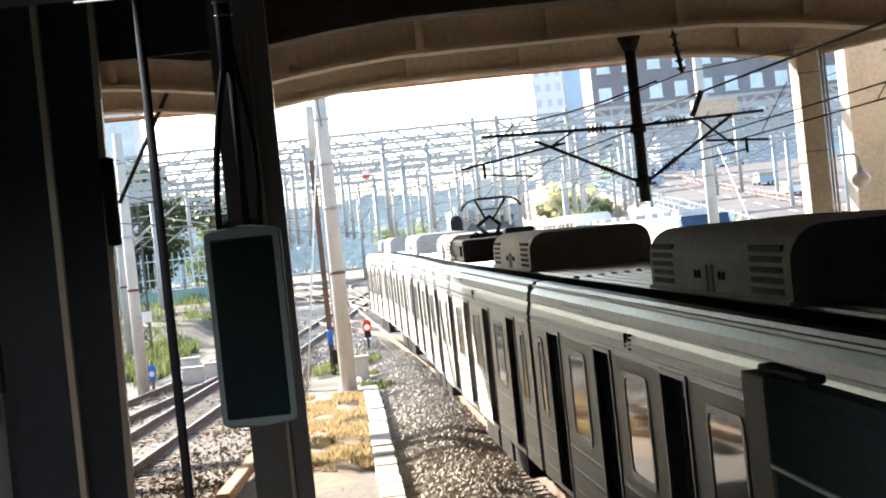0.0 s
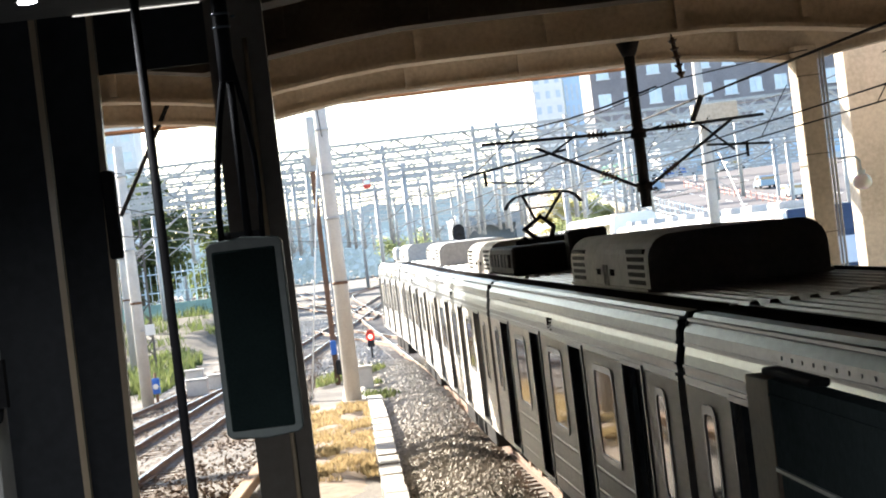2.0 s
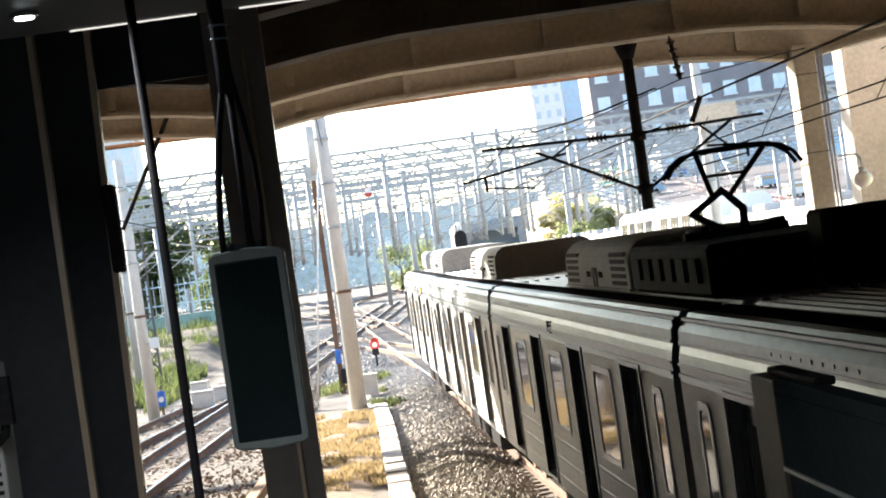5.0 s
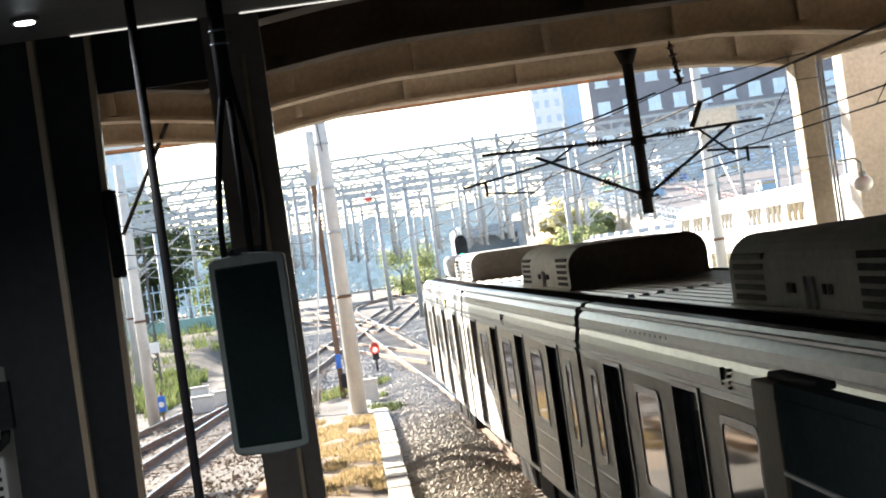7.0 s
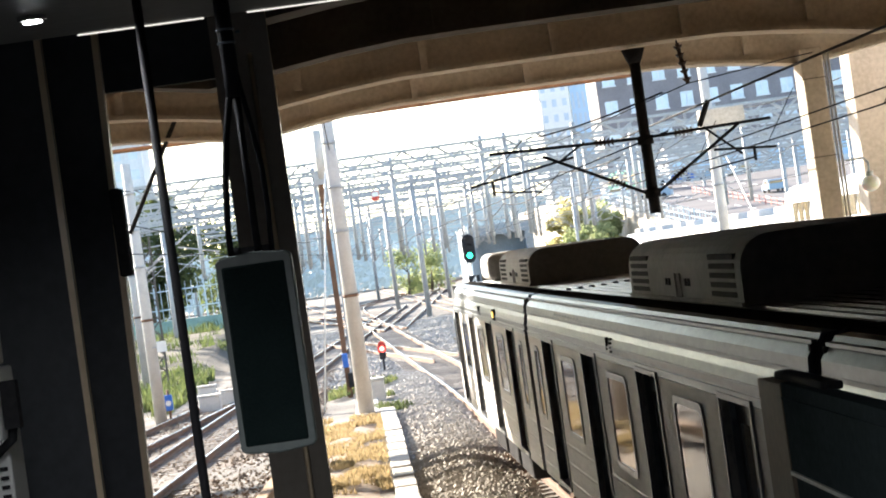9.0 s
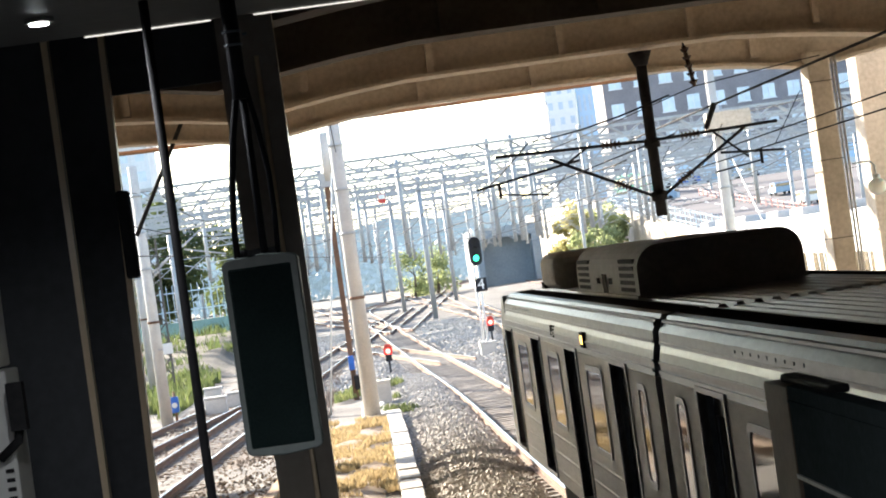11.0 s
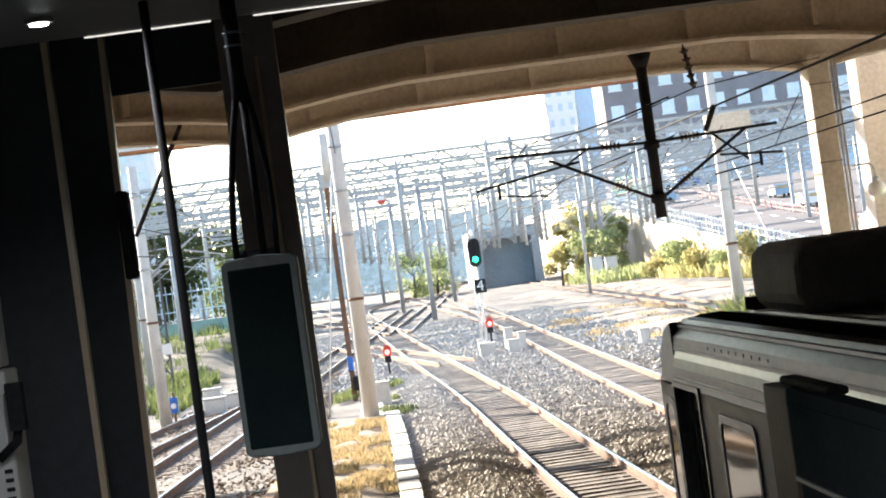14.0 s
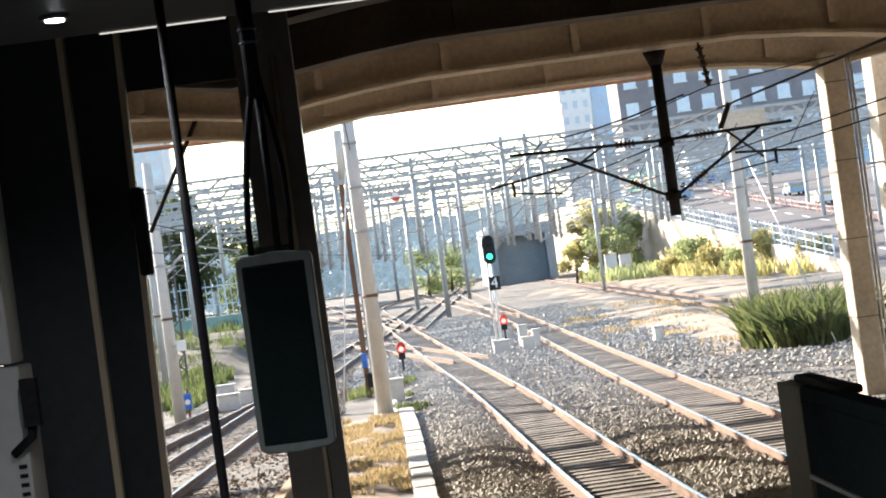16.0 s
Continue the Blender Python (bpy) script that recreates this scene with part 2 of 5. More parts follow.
    bm.faces.new(a[::-1])
    bm.faces.new(b)


def bevel(bm, w, seg=2):
    bmesh.ops.bevel(bm, geom=bm.edges[:], offset=w, segments=seg, affect="EDGES", profile=0.5, clamp_overlap=True)


def mesh(name, bm, *mats):
    bmesh.ops.recalc_face_normals(bm, faces=bm.faces[:])
    me = bpy.data.meshes.new(name)
    bm.to_mesh(me)
    bm.free()
    for m in mats:
        me.materials.append(m)
    return me


def part(name, bm, material, parent=None, label="", at=None):
    mats = material if isinstance(material, (list, tuple)) else (material,)
    ob = new(name, mesh(name, bm, *mats) if isinstance(bm, bmesh.types.BMesh) else bm)
    if parent:
        ob.parent = parent
    if at:
        ob.matrix_basis = at
    return tagged(ob, label)


def thing(name, label, category, at=None, group="", kind=""):
    ob = new(name)
    ob.empty_display_size = 0.2
    if at:
        ob.matrix_basis = at
    return tagged(ob, label, category, group, kind)


def mesh_thing(name, bm, material, label, category, group="", kind="", at=None):
    return tagged(part(name, bm, material, None, "", at), label, category, group, kind)


def BM():
    return bmesh.new()


# ---- the lie of the tracks ----
def bend(y, at, w=10.0):
    u = (y - at) / w
    return w * (u if u > 30 else math.log(1 + math.exp(u)))


def track_a(y):
    return 4.52 - 0.0235 * y + 0.016 * bend(y, 43, 4) - 0.023 * bend(y, 62, 5) + 0.006 * bend(y, 95, 8) + 0.157 * bend(y, 245)


def track_b(y):
    return 7.36 + 0.0155 * bend(y, 52)


def track_c(y):
    return 15.2 + 0.029 * y


def track_d(y):
    return -5.22 + 0.055 * (y - 53.8)


def track_e(y):
    return 3.45 - 0.13 * (y - 88)


# ---- ground ----
def build_ground():
    xs = sorted(set([-3000, -800, -300, -120, -60] + list(np.arange(-30, 40, 1.0)) + [60, 120, 300, 800, 3000]))
    ys = sorted(set([-3000, -800, -200, -60] + list(np.arange(-20, 140, 1.0)) + list(range(140, 270, 3)) + list(range(270, 420, 10)) + [500, 900, 3000]))
    bm = BM()
    grid = []
    for y in ys:
        row = []
        for x in xs:
            z = -0.2
            if abs(x) < 40 and -20 < y < 420:
                z += 0.07 * noise.noise(Vector((x * 0.45, y * 0.25, 0))) + 0.04 * noise.noise(Vector((x * 1.1, y * 0.9, 5)))
                near = min(abs(x - f(y)) for f in (track_a, track_b))
                if x > 9 and y > 66 and abs(x - track_c(y)) > 2.2:
                    z += 0.16 * noise.noise(Vector((x * 0.3, y * 0.14, 11)))
                if near < 1.4:
                    z = -0.22 + 0.25 * (z + 0.2)
            row.append(bm.verts.new((x, y, z)))
        grid.append(row)
    for a, b in zip(grid, grid[1:]):
        for k in range(len(xs) - 1):
            bm.faces.new((a[k], a[k + 1], b[k + 1], b[k])).smooth = True
    return mesh_thing("ground", bm, GRAVEL, "grey railway ballast and bare ground", "ground", kind="structure")


build_ground()


# ---- tracks ----
def rail_mesh(f, side, y0, y1, step=4.0):
    bm = BM()
    prof = [(-0.07, -0.17), (0.07, -0.17), (0.07, -0.155), (0.012, -0.14), (0.012, -0.045), (0.036, -0.03), (0.036, -0.004), (0.03, 0), (-0.03, 0), (-0.036, -0.004), (-0.036, -0.03), (-0.012, -0.045), (-0.012, -0.14), (-0.07, -0.155)]
    rows = []
    y = y0
    while y <= y1 + 0.01:
        c = f(y) + side * 0.7525
        rows.append([bm.verts.new((c + u, y, v)) for u, v in prof])
        y += step
    n = len(prof)
    for a, b in zip(rows, rows[1:]):
        for k in range(n):
            fc = bm.faces.new((a[k], a[(k + 1) % n], b[(k + 1) % n], b[k]))
            fc.material_index = 1 if k in (6, 7, 8) else 0
    return bm


def build_track(name, f, y0, y1, label, s0, s1):
    t = thing(name, label, "track", kind="structure")
    for side in (-1, 1):
        part("rail", rail_mesh(f, side, y0, y1), (RUST, RAIL_TOP), t, "rusty rail with a polished head")
    bm = BM()
    prism(bm, [(-0.13, -0.30), (0.13, -0.30), (0.09, -0.165), (-0.09, -0.165)], "x", -1.25, 1.25)
    me = mesh("sleeper", bm, SLEEPER)
    y, k = s0, 0
    while y < s1 and k < 290:
        a = (f(y + 0.5) - f(y - 0.5))
        part("sleeper", me, SLEEPER, t, at=pose(f(y), y, random.uniform(-0.008, 0.008), 0, 0, -math.degrees(math.atan(a))))
        y += 0.6
        k += 1
    return t


build_track("track_1", track_a, -30, 420, "ballasted track with rusty rails and concrete sleepers", 26, 190)
build_track("track_2", track_b, -30, 420, "ballasted track with rusty rails beside the train", 30, 190)
build_track("track_3", track_c, -30, 420, "far ballasted track on the open side", 80, 200)
build_track("track_4", track_d, 20, 220, "ballasted track that slants to the junction", 40, 190)
build_track("track_10", lambda y: -7.45 + 0.1 * (y - 60), 44, 100, "rusty diverging track beside the fence", 1, 0)
build_track("track_5", track_e, 88, 128, "crossover track between two lines", 90, 126)

for nm, f in (("track_6", lambda y: 1.2 - 0.055 * (y - 150)), ("track_7", lambda y: 8.6 - 0.016 * (y - 125)), ("track_8", lambda y: 2.0 + 0.06 * (y - 140)), ("track_9", lambda y: -1.0 - 0.10 * (y - 170))):
    build_track(nm, f, 140, 420, "far ballasted track of the junction", 140, 160)


def build_bed(f, y0, y1, half, mat, label):
    """A stained strip of ballast along a track."""
    bm = BM()
    rows = []
    for j in range(int((y1 - y0) / 0.8) + 1):
        y = y0 + 0.8 * j
        rows.append([bm.verts.new((f(y) + half * u + (0.25 * noise.noise(Vector((y * 0.5, u, 2))) if abs(u) == 1 else 0), y, (-0.24 if abs(u) == 1 else -0.185) + 0.025 * noise.noise(Vector((u * 3, y * 1.3, 8))))) for u in (-1, -0.7, -0.3, 0, 0.3, 0.7, 1)])
    for a, b in zip(rows, rows[1:]):
        for k in range(6):
            bm.faces.new((a[k], a[k + 1], b[k + 1], b[k])).smooth = True
    return mesh_thing("track_bed", bm, mat, label, "ballast", kind="structure")


for _f, _a, _b2, _h in ((track_a, 24, 190, 1.25), (track_b, 24, 190, 1.25), (track_d, 24, 200, 2.3), (track_c, 80, 230, 1.9)):
    build_bed(_f, _a, _b2, _h, RUST_BED, "rust-stained ballast bed of a track")

# ---- overpass above the tracks ----
PIER_L, PIER_R = -1.95, 11.0


def girder(y, depth, z_mid, x0=-26.0, x1=34.0):
    bm = BM()
    outline = [(x0, z_mid + 1.6), (x0, z_mid - 0.25)]
    spans = [(-14.0, PIER_L), (PIER_L, PIER_R), (PIER_R, 23.0)]
    for a, b in spans:
        for k in range(13 if b > 20 else 12):
            u = k / 12
            e = min(u, 1 - u) * (b - a)
            h = (0.40 if a > -10 else 0.25 + 0.15 * u) * max(0.0, 1 - e / 3.6) ** 1.5
            outline.append((a + u * (b - a) + 0.001 * k, z_mid - h))
    outline += [(x1, z_mid - 0.25), (x1, z_mid + 1.6)]
    prism(bm, outline, "y", y - depth, y)
    return bm


def flange(y, z_mid):
    """The bottom flange of a girder: a plate a little wider than the web, bent to the haunches."""
    bm = BM()
    low = []
    for a, b in ((-14.0, PIER_L), (PIER_L, PIER_R), (PIER_R, 23.0)):
        for k in range(13 if b > 20 else 12):
            u = k / 12
            e = min(u, 1 - u) * (b - a)
            h = (0.40 if a > -10 else 0.25 + 0.15 * u) * max(0.0, 1 - e / 3.6) ** 1.5
            low.append((a + u * (b - a) + 0.001 * k, z_mid - h))
    prism(bm, [(x, z + 0.066) for x, z in low] + [(x, z - 0.005) for x, z in low[::-1]], "y", y - 0.62, y + 0.12)
    return bm


def build_overpass():
    t = thing("overpass", "beige concrete overpass on haunched cross girders", "bridge", kind="structure")
    # Girders below y 40 get the darker copy in place of shade.
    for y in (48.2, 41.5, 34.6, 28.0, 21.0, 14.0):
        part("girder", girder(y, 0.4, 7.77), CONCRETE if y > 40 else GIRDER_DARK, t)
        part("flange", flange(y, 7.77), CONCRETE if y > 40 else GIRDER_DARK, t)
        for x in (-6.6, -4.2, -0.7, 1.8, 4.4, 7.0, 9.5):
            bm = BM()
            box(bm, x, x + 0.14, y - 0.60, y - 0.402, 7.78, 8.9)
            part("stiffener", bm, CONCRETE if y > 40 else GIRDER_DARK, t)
    bm = BM()
    box(bm, -40, 34, -14, 48.6, 8.9, 9.5)
    part("deck", bm, CONCRETE, t)
    bm = BM()
    box(bm, -40, 34, 48.3, 48.6, 9.504, 10.4)
    part("parapet", bm, CONCRETE, t)
    for x0, x1, y0, y1, z1 in ((10.68, 11.2, 47.25, 48.1, 7.72), (13.22, 14.5, 53.0, 54.0, 9.6), (-2.17, -1.73, 47.45, 47.9, 7.5), (12.0, 12.9, 33.7, 34.5, 7.7), (-15, -14.1, 47.2, 48.1, 7.7)):
        bm = BM()
        box(bm, x0, x1, y0, y1, -0.4, z1)
        bevel(bm, 0.05, 2)
        part("pier", bm, CONCRETE, t)
    for x in (11.25, 11.33):
        bm = BM()
        bar(bm, (x, 47.3, -0.4), (x, 47.3, 7.6), 0.03, 8)
        part("downpipe", bm, POLE_CONC, t)
    for z in (1.6, 3.4, 5.2, 7.0):
        bm = BM()
        box(bm, 10.67, 11.21, 47.24, 48.11, z, z + 0.02)
        part("joint", bm, GIRDER_DARK, t)
    bm = BM()
    chain(bm, [(0.1, 49.0, 7.76), (3.5, 49.0, 7.78), (7.2, 49.0, 7.77)], 0.045)
    part("pipe", bm, RUST, t, "rusty service pipe along the bridge edge")
    bm = BM()
    chain(bm, [(-9.5, 49.0, 7.66), (-6.0, 49.0, 7.68), (-2.3, 49.0, 7.62)], 0.06)
    part("pipe", bm, RUST, t, "rusty service pipe along the bridge edge")
    for x in (-9.0, -7.4, -5.8, -4.2, -2.8):
        bm = BM()
        bar(bm, (x, 49.0, 7.68), (x, 48.7, 8.9), 0.018, 4)
        part("pipe_hanger", bm, RUST, t)
    for x in np.arange(0.4, 7.2, 1.2):
        bm = BM()
        bar(bm, (x, 49.0, 7.78), (x, 48.7, 8.9), 0.018, 4)
        part("pipe_hanger", bm, RUST, t)
    return t


build_overpass()


# ---- the platform side, close to the camera ----
def build_platform():
    bm = BM()
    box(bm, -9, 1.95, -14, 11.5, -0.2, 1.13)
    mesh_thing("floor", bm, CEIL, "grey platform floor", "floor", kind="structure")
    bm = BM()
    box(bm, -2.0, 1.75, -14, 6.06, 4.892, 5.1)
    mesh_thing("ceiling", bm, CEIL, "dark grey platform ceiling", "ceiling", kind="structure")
    # The four walls are out of view, added to block stray light.
    bm = BM()
    box(bm, -12, 14.0, -14.2, -14.0, -0.2, 8.9)
    mesh_thing("wall_back", bm, COLUMN, "unseen dark rear wall added to keep light out", "wall", kind="structure")
    bm = BM()
    box(bm, -2.3, -2.0, -14, 8.55, 1.13, 8.9)
    mesh_thing("wall_side", bm, COLUMN, "unseen dark side wall added to keep the platform dark", "wall", kind="structure")
    bm = BM()
    box(bm, -12.3, -12.0, -14.2, 46.5, -0.3, 8.9)
    mesh_thing("wall_outer", bm, CONCRETE, "unseen beige concrete wall added to block light from the left", "wall", kind="structure")
    bm = BM()
    box(bm, 14.0, 14.3, -14.2, 44.0, -0.3, 8.9)
    mesh_thing("wall_far", bm, CONCRETE, "unseen beige concrete wall added to block light from the right", "wall", kind="structure")


build_platform()


# ---- the passing train ----
CAR = 19.6


def section(z0=1.0):
    """Half outline of the side, from skirt to roof edge: (x out from the centre, z)."""
    return [(1.50, z0), (1.55, 1.15), (1.56, 1.3), (1.56, 2.95), (1.55, 3.05), (1.555, 3.10), (1.54, 3.2), (1.52, 3.27), (1.53, 3.29), (1.525, 3.38), (1.48, 3.45), (1.45, 3.47), (1.42, 3.52)]


def window_span(a, b):
    m = (a + b) / 2
    return (m - 0.75, m + 0.75) if b - a >= 2.5 else (m - 0.26, m + 0.26)


def holed_panel(x1, x0, ys, zs):
    """A flat panel with one window opening, as one welded mesh."""
    bm = BM()
    g = [[[bm.verts.new((x, y, z)) for z in zs] for y in ys] for x in (x1, x0)]
    for i in range(3):
        for j in range(3):
            if (i, j) != (1, 1):
                for s in g:
                    bm.faces.new((s[i][j], s[i + 1][j], s[i + 1][j + 1], s[i][j + 1]))
    def rim(loop):
        for (a, b), (c, d) in zip(loop, loop[1:] + loop[:1]):
            bm.faces.new((g[0][a][b], g[0][c][d], g[1][c][d], g[1][a][b]))
    rim([(1, 1), (2, 1), (2, 2), (1, 2)])
    rim([(0, 0), (1, 0), (2, 0), (3, 0), (3, 1), (3, 2), (3, 3), (2, 3), (1, 3), (0, 3), (0, 2), (0, 1)])
    return bm


def build_car(kind):
    label = {"plain": "stainless steel commuter rail car with black roof edges",
             "panto": "stainless steel commuter rail car with a raised pantograph",
             "cab": "stainless steel end car with a driving cab"}[kind]
    car = thing("rail_car", label, "train car", group="cars of the commuter train")
    end = CAR / 2
    cab = kind == "cab"
    tip = end - 1.2 if cab else end  # the cab car is shorter
    doors = [-7.05 + 4.7 * k for k in range(4)]
    for sgn in (-1, 1):
        edges = [-end] + [e for d in doors for e in (d - 0.65, d + 0.65)] + [tip - (0.1 if cab else 0)]
        for a, b in zip(edges[::2], edges[1::2]):
            z0, z1 = 1.0, 2.96
            wa, wb = window_span(a, b)
            bm = holed_panel(sgn * 1.56, sgn * 1.50, (a, wa, wb, b), (z0, 1.88, 2.80, z1))
            panel = part("side_panel", bm, STEEL_BODY, car)
            for z in (1.15, 1.4, 1.65):
                bm = BM()
                prism(bm, [(sgn * 1.559, z), (sgn * 1.566, z + 0.015), (sgn * 1.566, z + 0.035), (sgn * 1.559, z + 0.05)], "y", a + 0.03, b - 0.03)
                part("bead", bm, STEEL_BODY, panel)
            win = BM()
            box(win, sgn * 1.555, sgn * 1.566, wa + 0.002, wb - 0.002, 1.882, 2.798)
            pane = part("window", win, TRAIN_GLASS, car, "train window, yellow tint standing for reflected grass")
            fr = BM()
            rounded = []
            for ya, za, r, sy, sz in ((wb + 0.05, 2.85, 0.12, 1, 1), (wa - 0.05, 2.85, 0.12, -1, 1), (wa - 0.05, 1.83, 0.12, -1, -1), (wb + 0.05, 1.83, 0.12, 1, -1)):
                base = {(1, 1): 0, (-1, 1): 90, (-1, -1): 180, (1, -1): 270}[(sy, sz)]
                for k in range(4):
                    an = radians(base + 30 * k)
                    rounded.append((ya - sy * r + r * math.cos(an), za - sz * r + r * math.sin(an)))
            my, mz = (wa + wb) / 2, 2.34
            ins = [(my + (u - my) * (1 - 0.075 / ((wb - wa) / 2 + 0.05)), mz + (v - mz) * 0.87) for u, v in rounded]
            n = len(rounded)
            x1, x0 = sgn * 1.576, sgn * 1.567
            va = [fr.verts.new((x1, u, v)) for u, v in rounded]
            vb = [fr.verts.new((x1, u, v)) for u, v in ins]
            vc = [fr.verts.new((x0, u, v)) for u, v in rounded]
            vd = [fr.verts.new((x0, u, v)) for u, v in ins]
            for k in range(n):
                q = (k + 1) % n
                fr.faces.new((va[k], va[q], vb[q], vb[k]))
                fr.faces.new((va[k], va[q], vc[q], vc[k]))
                fr.faces.new((vb[k], vb[q], vd[q], vd[k]))
            part("window_frame", fr, STEEL, pane, "bright steel window frame")
        for d in doors:
            for y0, y1 in ((d - 0.64, d - 0.006), (d + 0.006, d + 0.64)):
                bm = BM()
                box(bm, sgn * 1.41, sgn * 1.45, y0, y1, 1.1, 2.95)
                leaf = part("door_leaf", bm, DOOR_DARK, car, "recessed dark sliding door leaf")
                bm = BM()
                box(bm, sgn * 1.45, sgn * 1.456, y0 + 0.14, y1 - 0.14, 1.85, 2.75)
                part("door_glass", bm, GLASS_DARK, leaf)
                bm = BM()
                m = y1 - 0.05 if y1 < d else y0 + 0.05
                box(bm, sgn * 1.45, sgn * 1.47, m - 0.012, m + 0.012, 1.7, 2.3)
                part("grip", bm, STEEL, leaf)
            for y0, y1, p, q, nm in ((d - 0.71, d - 0.65, 1.05, 3.0, "door_post"), (d + 0.65, d + 0.71, 1.05, 3.0, "door_post"), (d - 0.65, d + 0.65, 2.955, 3.0, "door_header"), (d - 0.65, d + 0.65, 1.03, 1.09, "door_sill")):
                bm = BM()
                box(bm, sgn * 1.45, sgn * 1.578, y0, y1, p, q)
                part(nm, bm, STEEL, car)
        bm = BM()
        sec = [(x * sgn, z) for x, z in section() if z > 2.95]
        prism(bm, [(sgn * 1.56, 2.965)] + sec + [(sgn * 1.25, 3.53), (sgn * 1.25, 2.965)], "y", -end, tip - (0.9 if cab else 0))
        part("cornice", bm, STEEL, car, "bright steel cornice")
        for z, x, h in ((3.005, 1.572, 0.03), (3.10, 1.567, 0.018), (3.265, 1.54, 0.03), (3.46, 1.487, 0.025)):
            bm = BM()
            box(bm, sgn * (x - 0.05), sgn * x, -end + 0.01, tip - (0.95 if cab else 0.01), z, z + h)
            part("trim_band", bm, STEEL, car)
        for k in range(9):
            y = end - 4.0 - 0.32 * k
            bm = BM()
            box(bm, sgn * 1.49, sgn * 1.535, y, y + 0.06, 3.325, 3.35)
            part("clip", bm, STEEL, car)
        yb = end - (10.2 if cab else 9.6)
        for y0, y1, p, q in ((0.24, 0.27, 3.08, 3.21), (-0.10, -0.02, 3.19, 3.21), (-0.06, 0.0, 3.145, 3.167), (-0.11, -0.04, 3.10, 3.122), (-0.07, -0.01, 3.06, 3.08)):
            bm = BM()
            box(bm, sgn * 1.535, sgn * 1.570, yb + y0, yb + y1, p, q)
            part("number_bar", bm, BLACK, car, "black number mark")
    yr = tip - (0.9 if cab else 0)
    bm = BM()
    box(bm, -1.42, 1.42, -end, yr, 3.40, 3.45)
    part("roof_base", bm, ROOF_BLACK, car)
    for sgn in (-1, 1):
        bm = BM()
        prism(bm, [(sgn * 1.425, 3.452), (sgn * 1.40, 3.51), (sgn * 1.25, 3.54), (sgn * 1.06, 3.54), (sgn * 1.06, 3.452)], "y", -end, yr)
        part("roof_edge", bm, ROOF_BLACK, car, "black painted roof edge")
    # one folded sheet, ribs along the car
    bm = BM()
    prev, x = None, -1.06
    while x < 1.04:
        for dx, z in ((0, 3.475), (0.03, 3.53), (0.09, 3.53), (0.12, 3.475)):
            row = [bm.verts.new((x + dx, y, z)) for y in (-end + 0.12, yr - 0.12)]
            if prev:
                bm.faces.new((prev[0], prev[1], row[1], row[0]))
            prev = row
        x += 0.17
    part("roof_sheet", bm, ROOF_GREY, car, "grey corrugated roof sheet")
    u0, u1 = {"cab": (14.7, 8.4), "plain": (14.4, 7.3), "panto": (13.2, 6.8)}[kind]
    build_air_unit(car, end - u0, end - u1, 0.95)
    bm = BM()
    box(bm, -1.50, 1.50, -end, -end + 0.06, 1.0, 3.46)
    part("end_wall", bm, BLACK, car)
    if kind == "cab":
        build_cab(car, tip)
    else:
        bm = BM()
        box(bm, -1.50, 1.50, end - 0.06, end, 1.0, 3.46)
        part("end_wall", bm, BLACK, car)
    if kind == "panto":
        build_pantograph(car, end)
    bm = BM()
    box(bm, -1.35, 1.35, -end + 0.3, tip - 0.6, 0.85, 1.02)
    part("underframe", bm, BLACK, car)
    for y0, y1b in ((-4.5, -2.2), (-1.6, 0.6), (1.2, 3.9)):
        bm = BM()
        box(bm, -1.3, 1.3, y0, y1b, 0.35, 0.848)
        bevel(bm, 0.03, 1)
        part("equipment_box", bm, BLACK, car)
    for s in (-1, 1):
        bm = BM()
        box(bm, -1.1, 1.1, s * 6.4 - 1.3, s * 6.4 + 1.3, 0.45, 0.72)
        bevel(bm, 0.04, 1)
        bg = part("bogie", bm, BLACK, car)
        for yy in (-1.05, 1.05):
            for x in (-0.75, 0.75):
                bm = BM()
                bar(bm, (x - 0.06, s * 6.4 + yy, 0.43), (x + 0.06, s * 6.4 + yy, 0.43), 0.42, 16)
                part("wheel", bm, RUST, bg)
    bm = BM()
    box(bm, -0.75, 0.75, -end - 0.38, -end - 0.004, 1.1, 3.2)
    part("gangway", bm, BLACK, car)
    return car


def build_cab(car, end):
    """The rounded driving end, with its side lamp."""
    bm = BM()
    for s in (-1, 1):
        box(bm, s * 1.50, s * 1.56, end - 0.098, end - 0.02, 1.0, 2.96)
    box(bm, -1.52, 1.52, end - 0.06, end, 1.0, 2.2)
    box(bm, -1.52, -1.05, end - 0.06, end, 2.2, 2.96)
    box(bm, 1.05, 1.52, end - 0.06, end, 2.2, 2.96)
    part("cab_shell", bm, STEEL_BODY, car)
    bm = BM()
    prism(bm, [(end - 0.9, 2.965), (end, 2.965), (end - 0.1, 3.2), (end - 0.5, 3.42), (end - 0.9, 3.5)], "x", -1.54, 1.54)
    part("cab_brow", bm, STEEL, car)
    bm = BM()
    box(bm, -1.05, 1.05, end - 0.05, end - 0.03, 2.2, 2.96)
    part("windscreen", bm, GLASS_DARK, car)
    for s in (-1, 1):
        bm = BM()
        box(bm, s * 1.54, s * 1.58, end - 12.75, end - 12.4, 3.04, 3.22)
        hood = part("side_lamp", bm, BLACK, car)
        bm = BM()
        box(bm, s * 1.578, s * 1.585, end - 12.68, end - 12.47, 3.08, 3.18)
        part("lens", bm, AMBER_LIGHT, hood, "lit amber side lamp")
    # small roof box and cable ducts before the air unit
    bm = BM()
    box(bm, -0.95, 0.95, end - 3.9, end - 1.8, 3.535, 4.09)
    bevel(bm, 0.16, 3)
    part("roof_box", bm, AC_PAINT, car, "rounded roof box near the cab")
